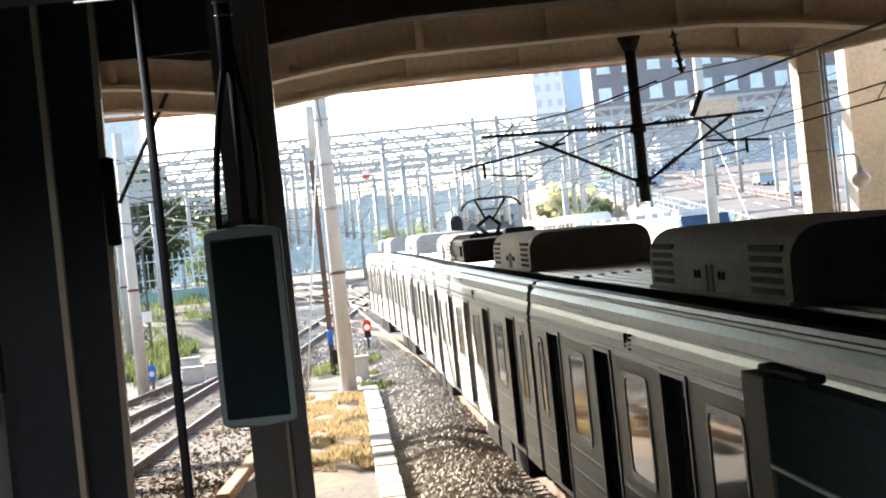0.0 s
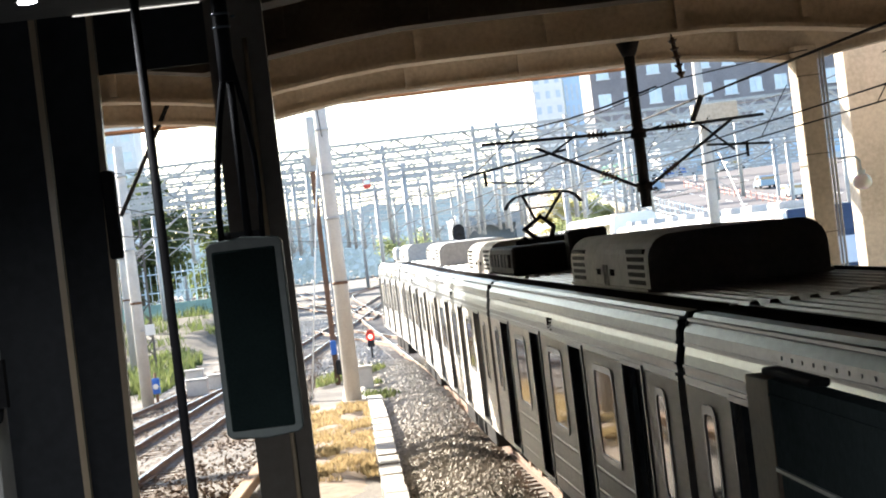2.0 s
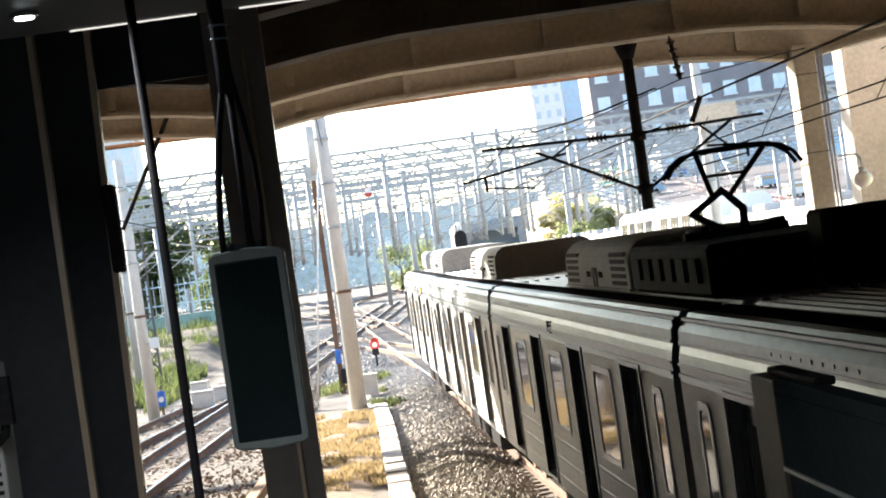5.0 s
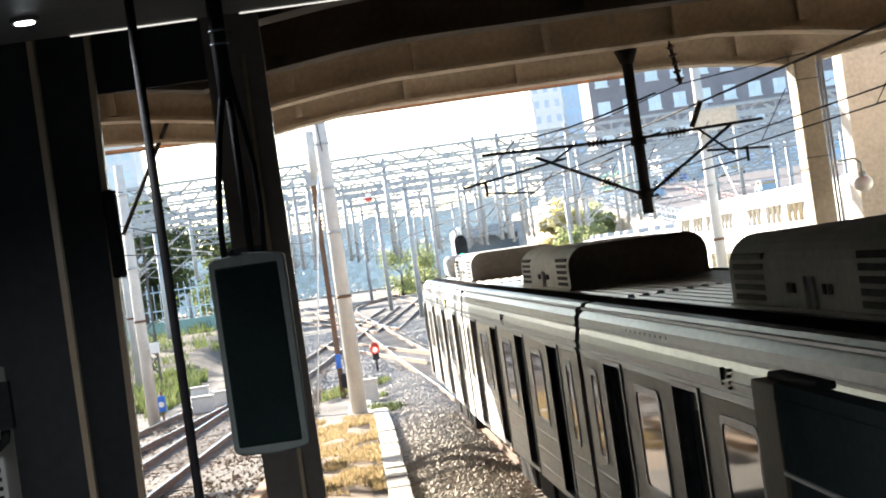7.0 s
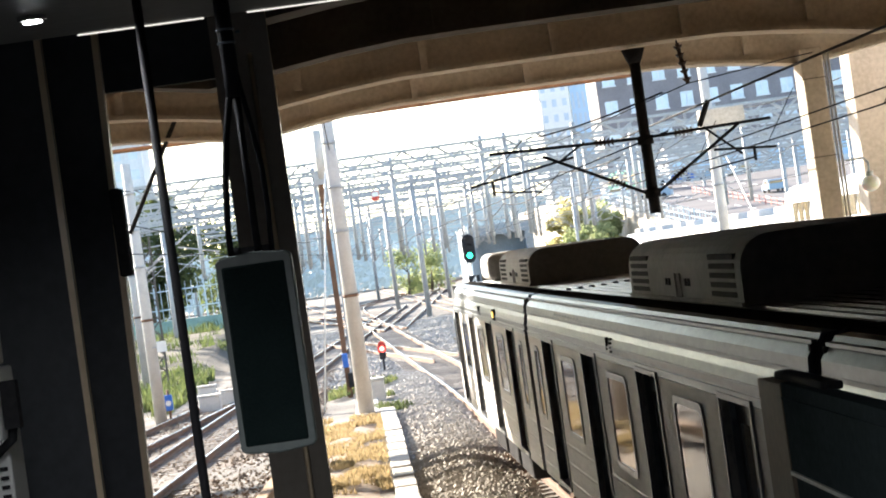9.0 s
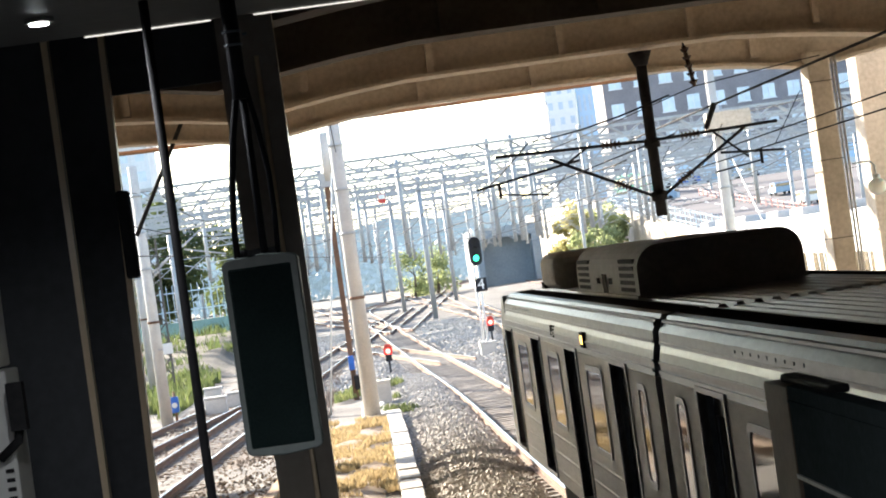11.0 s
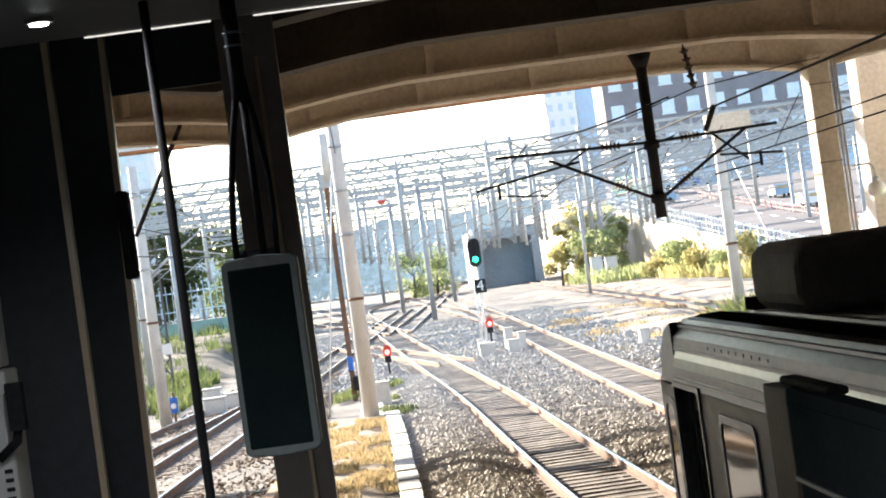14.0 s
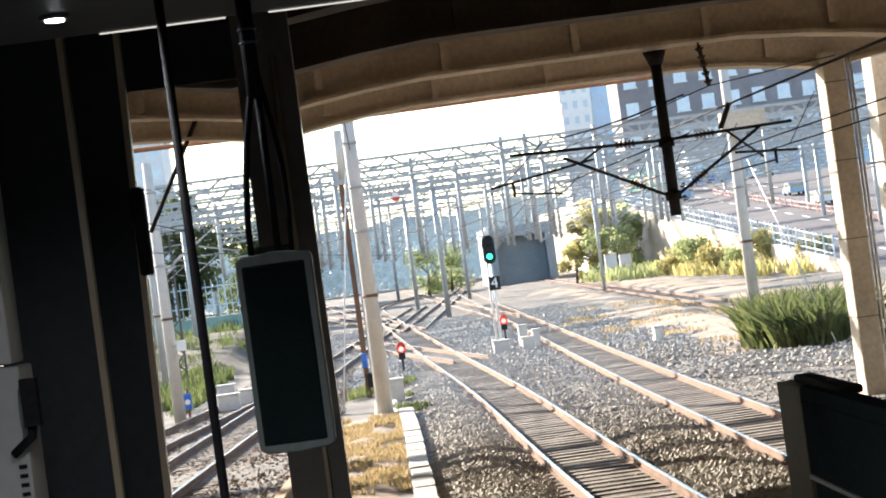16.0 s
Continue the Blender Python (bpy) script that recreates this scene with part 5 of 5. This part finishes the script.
    return rng.uniform(8.8, 14), y, -0.19 + rng.uniform(-0.02, 0.03)


def pick_e(rng):
    y = 38 + 62 * rng.random() ** 1.5
    return min(track_d(y) + rng.uniform(-3.4, 3.4), -1.6 - 0.4 * rng.random()), y, -0.19 + rng.uniform(-0.02, 0.03)


stones(36000, pick_a, (0.038, 0.082), "pale crushed stone heaped along the tracks")
stones(14000, pick_b, (0.025, 0.05), "crushed stone between the sleepers")


def pick_d(rng):
    y = 80 + 80 * rng.random()
    x = rng.uniform(-6, 14)
    while min(abs(x - f(y)) for f in (track_a, track_b, track_d)) < 1.4:
        x = rng.uniform(-6, 14)
    return x, y, -0.19 + rng.uniform(-0.03, 0.03)


stones(14000, pick_d, (0.06, 0.12), "coarse crushed stone across the yard")
stones(5000, pick_c, (0.035, 0.075), "crushed stone beside the outer tracks")


def pick_f(rng):
    y = 58 + 62 * rng.random() ** 1.2
    x = rng.uniform(8.9, 15.5)
    return x, y, -0.16 + 0.16 * noise.noise(Vector((x * 0.3, y * 0.14, 11))) + rng.uniform(-0.03, 0.04)


stones(4500, pick_f, (0.05, 0.12), "coarse pale stone on the open side of the tracks")
stones(14000, pick_e, (0.03, 0.06), "rust-stained crushed stone along the slanting track", RUST_STONE)


def mound(x0, x1, y0, y1, hgt, mat, label, name="ballast_heap", nx=10, ny=60, rise=None):
    bm = BM()
    rows = []
    for j in range(ny + 1):
        y = y0 + (y1 - y0) * j / ny
        row = []
        for i in range(nx + 1):
            u = i / nx
            x = x0 + (x1 - x0) * u
            e = math.sin(math.pi * u) * min(1, 6 * j / ny, 6 * (1 - j / ny))
            z = -0.30 + (hgt + 0.1) * e * (0.75 + 0.35 * noise.noise(Vector((x * 0.8, y * 0.6, 3)))) + 0.05 * noise.noise(Vector((x * 3, y * 3, 0)))
            z = rise(x, y) if rise else z
            if abs(x - track_c(y)) < 2.2:
                z = min(z, -0.27)
            row.append(bm.verts.new((x, y, z)))
        rows.append(row)
    for a, b in zip(rows, rows[1:]):
        for k in range(nx):
            bm.faces.new((a[k], a[k + 1], b[k + 1], b[k])).smooth = True
    return mesh_thing(name, bm, mat, label, "ground", kind="structure")


mound(0.5, 2.9, 28, 86, 0.26, GRAVEL, "long heap of ballast beside the track", nx=16, ny=180, rise=heap_z)
mound(-2.1, 0.2, 36, 64, 0.22, SOIL, "strip of bare sandy soil", "soil_strip")
mound(9.2, 30, 66, 132, 0.36, SOIL, "bare sandy soil beyond the tracks", "soil_strip", 24, 40)
mound(14, 30, 132, 230, 0.25, SOIL, "sandy soil at the foot of the ramp", "soil_strip", 14, 40)


def bank_z(x, y):
    """Ground that rises towards the fence."""
    u = max(0.0, min(1.0, (y - 88) / 58)) * max(0.0, min(1.0, (-7.0 - x) / 2.0))
    return -0.22 + 1.7 * u * u * (3 - 2 * u) + 0.12 * noise.noise(Vector((x * 0.6, y * 0.3, 6)))


mound(-26, -6.6, 66, 150, 0.35, BANK_SOIL, "brown weedy bank below the fence", "soil_bank", 26, 60, rise=bank_z)


def blades(name, count, area, height, mat, label, category, width=0.02, seed=3, tuft=0.0):
    rng = random.Random(seed)
    verts, faces = [], []
    for _ in range(count):
        x, y, z = area(rng)
        h = rng.uniform(*height)
        a = rng.uniform(0, 6.28)
        dx, dy = math.cos(a), math.sin(a)
        lean = rng.uniform(0.1, 0.6 + tuft) * h
        b = rng.uniform(0, 6.28)
        lx, ly = lean * math.cos(b), lean * math.sin(b)
        o = len(verts)
        w = width * rng.uniform(0.6, 1.3)
        for u, ww in ((0, 1), (0.55, 0.8), (1, 0.1)):
            for s in (-1, 1):
                verts.append((x + lx * u * u + s * dx * w * ww, y + ly * u * u + s * dy * w * ww, z + h * u))
        faces += [(o, o + 1, o + 3, o + 2), (o + 2, o + 3, o + 5, o + 4)]
    return soup(name, verts, faces, mat, label, category)


def dry_area(rng):
    while True:
        x, y = rng.uniform(-1.7, 0.1), 40 + 21 * rng.random()
        if noise.noise(Vector((x * 1.4, y * 0.5, 9))) > -0.15:
            return x, y, -0.1


blades("dry_grass", 9000, dry_area, (0.05, 0.17), DRY_GRASS, "dry yellow grass on the bare strip", "grass", 0.016)


def weeds(x0, x1, y0, y1, thr):
    def pick(rng):
        while True:
            x, y = rng.uniform(x0, x1), rng.uniform(y0, y1)
            if noise.noise(Vector((x * 0.5, y * 0.2, 4))) > thr:
                return x, y, (bank_z(x, y) if x < -7 else -0.12)
    return pick


blades("weeds", 1500, weeds(-1.6, 1.2, 62, 84, 0.15), (0.06, 0.25), REED, "low green weeds on the ballast", "weeds", 0.03, 5)
blades("weeds", 2600, weeds(-11.5, -7.7, 78, 104, -0.1), (0.2, 0.8), LEAF, "dark green weeds round the foot of the pole", "weeds", 0.05, 15)
blades("weeds", 1600, weeds(-20, -8, 88, 150, 0.2), (0.2, 0.8), LEAF, "green weeds along the fence", "weeds", 0.035, 6)
blades("dry_grass", 1500, weeds(9.5, 18, 72, 135, 0.25), (0.08, 0.25), DRY_GRASS, "dry grass on the sandy soil", "grass", 0.03, 8)
blades("weeds", 2600, weeds(-18, -8, 76, 148, 0.0), (0.1, 0.45), LEAF, "low green growth along the fence", "weeds", 0.03, 11)


blades("roadside_scrub", 1100, weeds(28.6, 31.6, 146, 226, 0.1), (0.4, 1.5), LEAF_YELLOW, "dry yellow-green scrub along the retaining wall", "scrub", 0.10, 12)
blades("roadside_scrub", 900, weeds(22.5, 31, 210, 240, 0.0), (0.5, 1.8), LEAF_OLIVE, "green scrub at the foot of the abutment", "scrub", 0.12, 13)


def clump(rng):
    pick = random.Random(rng.randrange(70))  # one of the tufts
    a, r = pick.uniform(0, 6.28), math.sqrt(pick.random())
    return 14.2 + 2.0 * r * math.cos(a) + rng.gauss(0, 0.13), 70.5 + 4.0 * r * math.sin(a) + rng.gauss(0, 0.13), -0.15


blades("reed_clump", 3600, clump, (0.5, 1.9), REED, "bushy green reed clump beside the pole", "reeds", 0.06, 9, 0.5)


# ---- trees, fences and the far side ----
def tree(x, y, h, r, mat, n=2600, z0=-0.2, seed=1, label="leafy roadside tree", low=0.3):
    rng = random.Random(seed)
    t = thing("tree", label, "tree", group="trees beyond the tracks")
    bm = BM()
    bar(bm, (x, y, z0 - 0.3), (x + 0.1 * r, y, z0 + h * 0.5), 0.05 * r + 0.08, 8, 0.03 * r + 0.04)
    tips = []
    for k in range(9):
        a, u = k * 2.4 + rng.random(), rng.uniform(low, 0.95)
        tip = (x + r * 0.75 * math.cos(a) * rng.uniform(0.4, 1), y + r * 0.75 * math.sin(a) * rng.uniform(0.4, 1), z0 + h * u)
        bar(bm, (x + 0.05 * r, y, z0 + h * min(0.5, u * 0.7)), tip, 0.06, 5, 0.02)
        tips.append(tip)
    part("trunk", bm, BARK, t)
    verts, faces = [], []
    blobs = [(p, r * rng.uniform(0.28, 0.5)) for p in tips for _ in range(2)] + [((x, y, z0 + h * 0.8), r * 0.5)]
    for _ in range(n):
        (px, py, pz), br = blobs[rng.randrange(len(blobs))]
        d = Vector((rng.gauss(0, 1), rng.gauss(0, 1), rng.gauss(0, 0.8)))
        d = d.normalized() * br * rng.uniform(0.55, 1.15)
        c = Vector((px, py, pz)) + d
        s = rng.uniform(0.12, 0.30) * (0.6 + r * 0.16)
        u = Vector((rng.gauss(0, 1), rng.gauss(0, 1), rng.gauss(0, 1))).normalized()
        v = u.orthogonal().normalized()
        o = len(verts)
        verts += [c - u * s, c + v * s * 0.55, c + u * s, c - v * s * 0.55]
        faces.append((o, o + 1, o + 2, o + 3))
    me = bpy.data.meshes.new("crown")
    me.from_pydata([tuple(p) for p in verts], [], faces)
    me.materials.append(mat)
    part("crown", me, mat, t)
    return t


for k, (x, y, h, r, m, n) in enumerate(((24.6, 238, 10.2, 2.6, LEAF_YELLOW, 4200), (28.6, 240, 8.8, 3.0, LEAF_OLIVE, 4600), (26.5, 232, 6.0, 3.0, LEAF_OLIVE, 3000), (22.3, 236, 5.0, 2.0, LEAF_YELLOW, 1400), (31.5, 170, 3.2, 2.0, LEAF_YELLOW, 1400), (33, 158, 2.4, 1.8, LEAF_YELLOW, 1200), (30.2, 186, 2.6, 2.0, LEAF_YELLOW, 1300), (30.0, 198, 3.4, 2.2, LEAF_OLIVE, 1500), (30.4, 176, 2.0, 1.6, LEAF_OLIVE, 1000), (29.8, 209, 2.6, 2.0, LEAF_YELLOW, 1200),
                                          (7, 300, 6.5, 3.0, LEAF_OLIVE, 1500), (10.5, 305, 6.0, 3.5, LEAF_OLIVE, 1800), (-20, 200, 14, 6, LEAF, 6000), (-27, 230, 17, 7, LEAF, 6000), (-31, 205, 13, 6, LEAF, 6000), (-15, 260, 12, 6, LEAF, 5000))):
    tree(x, y, h, r, m, n, seed=20 + k, low=0.08 if h < 11 else 0.3, label="yellowing tree beside the road ramp" if m is LEAF_YELLOW else "leafy green tree beyond the tracks")


# Distance haze is painted in: pale blue colour with a faint glow.
HAZE, _nt, _b = nodes("painted_haze")
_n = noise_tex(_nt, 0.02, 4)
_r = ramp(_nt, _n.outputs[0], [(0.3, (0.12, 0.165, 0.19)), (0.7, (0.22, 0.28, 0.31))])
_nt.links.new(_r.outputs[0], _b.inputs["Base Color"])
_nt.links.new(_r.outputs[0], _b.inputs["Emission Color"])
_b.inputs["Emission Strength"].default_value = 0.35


def far_woods():
    rng = random.Random(5)
    verts, faces = [], []
    for k in range(26000):
        x = rng.uniform(-130, 120)
        top = 10 + 6 * noise.noise(Vector((x * 0.03, 0, 2))) + 3 * noise.noise(Vector((x * 0.15, 0, 7)))
        z = top * rng.random() ** 0.6
        y = 440 + rng.uniform(-10, 25) + z
        c = Vector((x, y, z))
        s = rng.uniform(0.5, 1.3)
        u = Vector((rng.gauss(0, 1), rng.gauss(0, 0.5), rng.gauss(0, 1))).normalized()
        v = u.orthogonal().normalized()
        o = len(verts)
        verts += [tuple(p) for p in (c - u * s, c + v * s * 0.6, c + u * s, c - v * s * 0.6)]
        faces.append((o, o + 1, o + 2, o + 3))
    soup("far_woods", verts, faces, HAZE, "far belt of woods behind the railway, haze painted in", "woods")


far_woods()
# Trees out of sight on the left, added to block low sky glare.
_rng = random.Random(31)
for k in range(16):
    y = _rng.uniform(95, 300)
    tree(-24 - 0.06 * y - _rng.uniform(0, 26), y, _rng.uniform(8, 14), _rng.uniform(4, 6.5), LEAF, 1500, seed=60 + k, label="unseen leafy green tree added to block low sky glare")
bm = BM()
ridge = [(-900, -5)] + [(x, 24 + 14 * noise.noise(Vector((x * 0.008, 3, 0))) + 4 * noise.noise(Vector((x * 0.04, 1, 0)))) for x in range(-900, 901, 12)] + [(900, -5)]
prism(bm, ridge, "y", 900, 920)
mesh_thing("backdrop", bm, HAZE, "distant ridge with blue haze painted in", "backdrop", kind="structure")


def pale_fence(x0, y0, x1, y1, z, h, step, mat, label, rails=2, slats=3):
    t = thing("fence", label, "fence", group="fences by the railway")
    L = math.hypot(x1 - x0, y1 - y0)
    n = int(L / step)
    for k in range(n + 1):
        u = k / n
        x, y, zz = x0 + (x1 - x0) * u, y0 + (y1 - y0) * u, z(x0 + (x1 - x0) * u, y0 + (y1 - y0) * u)
        bm = BM()
        box(bm, x - 0.06, x + 0.06, y - 0.06, y + 0.06, zz - 0.2, zz + h)
        part("post", bm, mat, t)
        if k < n:
            xb, yb = x0 + (x1 - x0) * (k + 1) / n, y0 + (y1 - y0) * (k + 1) / n
            zb = z(xb, yb)
            for j in range(rails):
                v = h * (j + 0.6) / rails
                bm = BM()
                bar(bm, (x, y, zz + v), (xb, yb, zb + v), 0.045, 4)
                part("rail", bm, mat, t)
            for j in range(1, slats):
                w = j / slats
                bm = BM()
                xm, ym, zm = x + (xb - x) * w, y + (yb - y) * w, zz + (zb - zz) * w
                bar(bm, (xm, ym, zm), (xm, ym, zm + h), 0.025, 4)
                part("slat", bm, mat, t)
    return t


pale_fence(-20, 150, -7.5, 152, lambda x, y: 2.5, 2.7, 1.6, FENCE_BLUE, "pale blue barred fence above a green wall", 2, 4)
bm = BM()
box(bm, -26, -7.2, 150.2, 150.5, -0.3, 2.5)
mesh_thing("green_wall", bm, FENCE_GREEN, "green sheet hoarding below the fence", "hoarding")


def ramp_z(x, y):
    return min(10.3, 0.3 + 0.064 * max(0.0, y - 144))


def build_ramp():
    t = thing("road_ramp", "rising asphalt road ramp behind a pale retaining wall", "road", kind="structure")
    bm = BM()
    prism(bm, [(140, -0.4), (300, -0.4), (400, -0.4), (400, 10.3), (300.25, 10.3), (144, 0.3)], "x", 32.3, 110)
    part("roadway", bm, ASPHALT, t)
    bm = BM()
    prism(bm, [(140, -0.4), (400, -0.4), (400, 10.6), (300.25, 10.6), (144, 0.6), (140, 0.6)], "x", 31.8, 32.296)
    part("retaining_wall", bm, CONCRETE, t)
    for x in (37.0, 41.5, 46.5, 51.5):
        for y in range(150, 300, 8):
            bm = BM()
            z0, z1 = ramp_z(0, y) + 0.02, ramp_z(0, y + 3.5) + 0.02
            v = [bm.verts.new(p) for p in ((x, y, z0), (x + 0.22, y, z0), (x + 0.22, y + 3.5, z1), (x, y + 3.5, z1))]
            w = [bm.verts.new((p.co.x, p.co.y, p.co.z - 0.015)) for p in v]
            bm.faces.new(v)
            for k in range(4):
                bm.faces.new((v[k], v[(k + 1) % 4], w[(k + 1) % 4], w[k]))
            part("lane_mark", bm, WHITE, t)


build_ramp()
pale_fence(32.05, 146, 32.05, 262, lambda x, y: ramp_z(x, y) + 0.3, 1.7, 3.0, FENCE_BLUE, "pale lattice fence on the retaining wall", 3, 2)
pale_fence(43.8, 165, 43.8, 265, ramp_z, 0.9, 3.0, surface("faded_red_paint", (0.40, 0.16, 0.13), (0.55, 0.30, 0.26), 0.6), "faded red guard rail along the road", 2, 1)


def vehicle(x, y, mat, rz, big=False):
    z = ramp_z(x, y) + 0.03
    L, W, H = (9.5, 2.5, 3.1) if big else (4.4, 1.8, 1.45)
    t = thing("bus" if big else "car", "green and white bus on the road" if big else "parked car on the road ramp", "bus" if big else "car", pose(x, y, z, 0, 0, rz))
    bm = BM()
    if big:
        prism(bm, [(-L / 2, 0.4), (L / 2, 0.4), (L / 2, H - 0.3), (L / 2 - 0.3, H), (-L / 2 + 0.3, H), (-L / 2, H - 0.3)], "x", -W / 2, W / 2)
    else:
        prism(bm, [(-L / 2, 0.3), (L / 2, 0.3), (L / 2, 0.75), (L / 2 - 0.9, 0.9), (L / 2 - 1.5, H), (-L / 2 + 0.7, H), (-L / 2, 0.95)], "x", -W / 2, W / 2)
    part("body", bm, mat, t)
    bm = BM()
    for s in (-1, 1):
        if big:
            box(bm, s * W / 2, s * (W / 2 + 0.02), -L / 2 + 0.5, L / 2 - 0.4, 1.5, 2.5)
        else:
            box(bm, s * W / 2, s * (W / 2 + 0.01), -L / 2 + 0.9, L / 2 - 1.7, 0.95, 1.35)
    box(bm, -W / 2 + 0.15, W / 2 - 0.15, -L / 2 - 0.02, -L / 2 + (0.0 if big else 0.3), 1.4 if big else 0.98, 2.6 if big else 1.3)
    part("glass", bm, GLASS_DARK, t)
    for s in (-1, 1):
        for yy in (-L * 0.3, L * 0.3):
            bm = BM()
            bar(bm, (s * (W / 2 - 0.2), yy, 0.33), (s * W / 2 + s * 0.01, yy, 0.33), 0.33, 14)
            part("wheel", bm, BLACK, t)


vehicle(39.5, 290, GREEN_BAND, 20, True)
for x, y, m, r in ((38.5, 262, CAR_BLUE, 70), (44, 300, WHITE, 90), (48.5, 304, BLUE_PAINT, 85), (53, 302, CAR_BLUE, 88), (58, 306, WHITE, 95), (46.5, 215, WHITE, 5), (51, 190, WHITE, 0), (49, 240, CAR_BLUE, 0), (35.5, 275, WHITE, 45)):
    vehicle(x, y, m, r)


def facade(name, label, x0, x1, y, z0, z1, wall, pane, cols, rows, w, h, dz=0.0, roof=None, depth=14):
    t = thing(name, label, "building")
    bm = BM()
    box(bm, x0, x1, y, y + depth, z0, z1)
    part("wall", bm, wall, t)
    bm = BM()
    box(bm, x0 - 0.4, x1 + 0.4, y - 0.4, y + depth + 0.4, z1 + 0.004, z1 + 0.8)
    part("roof", bm, roof or wall, t)
    for i in range(cols):
        for j in range(rows):
            cx = x0 + (x1 - x0) * (i + 0.5) / cols
            cz = z0 + dz + (z1 - z0 - dz) * (j + 0.5) / rows
            bm = BM()
            box(bm, cx - w / 2, cx + w / 2, y - 0.02, y - 0.004, cz - h / 2, cz + h / 2)
            win = part("window", bm, pane, t)
            if wall is BRICK:
                bm = BM()
                box(bm, cx - w / 2 - 0.15, cx + w / 2 + 0.15, y - 0.22, y - 0.024, cz - h / 2 - 0.22, cz - h / 2)
                part("sill", bm, PALE_WALL, win)
                bm = BM()
                box(bm, cx - 0.06, cx + 0.06, y - 0.08, y - 0.024, cz - h / 2, cz + h / 2)
                part("mullion", bm, PALE_WALL, win)
    return t


lamp_post = thing("street_lamp", "tall grey street lamp with one arm on the road", "street lamp")
bm = BM()
bar(bm, (33.0, 335, 10.2), (33.0, 335, 27.0), 0.16, 8, 0.10)
part("post", bm, GALV, lamp_post)
bm = BM()
chain(bm, [(33.0, 335, 26.9), (32.8, 335, 27.5), (32.2, 335, 27.8), (31.0, 335, 27.9)], 0.09, 6)
part("arm", bm, GALV, lamp_post)
bm = BM()
box(bm, 30.3, 31.2, 334.8, 335.2, 27.78, 27.98)
bevel(bm, 0.05, 1)
part("head", bm, GALV, lamp_post)
facade("apartment_block", "dark brick apartment block with pale windows", 43.5, 90, 345, 8, 42, BRICK, WIN_PALE, 11, 7, 2.1, 2.3)
facade("glass_tower", "blue glass office tower", 48.6, 55, 430, 0, 70, BLUE_GLASS, WIN_PALE, 6, 16, 0.5, 3.4)
facade("white_block", "white apartment tower with small windows", 41.5, 47.8, 425, 0, 62, WHITE, WIN_PALE, 3, 20, 0.9, 1.5)
facade("white_block", "pale apartment tower beyond the trees", -44, -31, 330, 0, 29, PALE_WALL, WIN_PALE, 5, 9, 1.4, 1.6)
facade("roadside_store", "low pale roadside building with blue windows", 50, 84, 322, 10.3, 15.5, PALE_WALL, BLUE_GLASS, 9, 1, 2.6, 2.6)

# abutment with an underpass, whose shade is put into blue-grey concrete
UNDERPASS = surface("shaded_underpass_concrete", (0.20, 0.24, 0.265), (0.31, 0.355, 0.385), 0.85, scale=0.3, fine=3, bump=0.2)
ab = thing("abutment", "grey concrete abutment, shade painted on its underpass", "abutment", kind="structure")
for nm, x0, x1, y0, y1, z0, z1, m in (("wing_wall", 25.0, 27.4, 246, 262, -0.4, 8.7, PALE_WALL), ("lintel", 16.4, 25.8, 300, 330, 6.6, 8.2, UNDERPASS), ("cheek", 24.6, 25.8, 299, 330, -0.4, 6.596, UNDERPASS),
                                      ("cheek", 16.4, 17.4, 299, 330, -0.4, 6.596, UNDERPASS), ("inner_wall", 17.404, 24.596, 303, 330, -0.4, 6.596, UNDERPASS)):
    bm = BM()
    box(bm, x0, x1, y0, y1, z0, z1)
    part(nm, bm, m, ab)

motions()
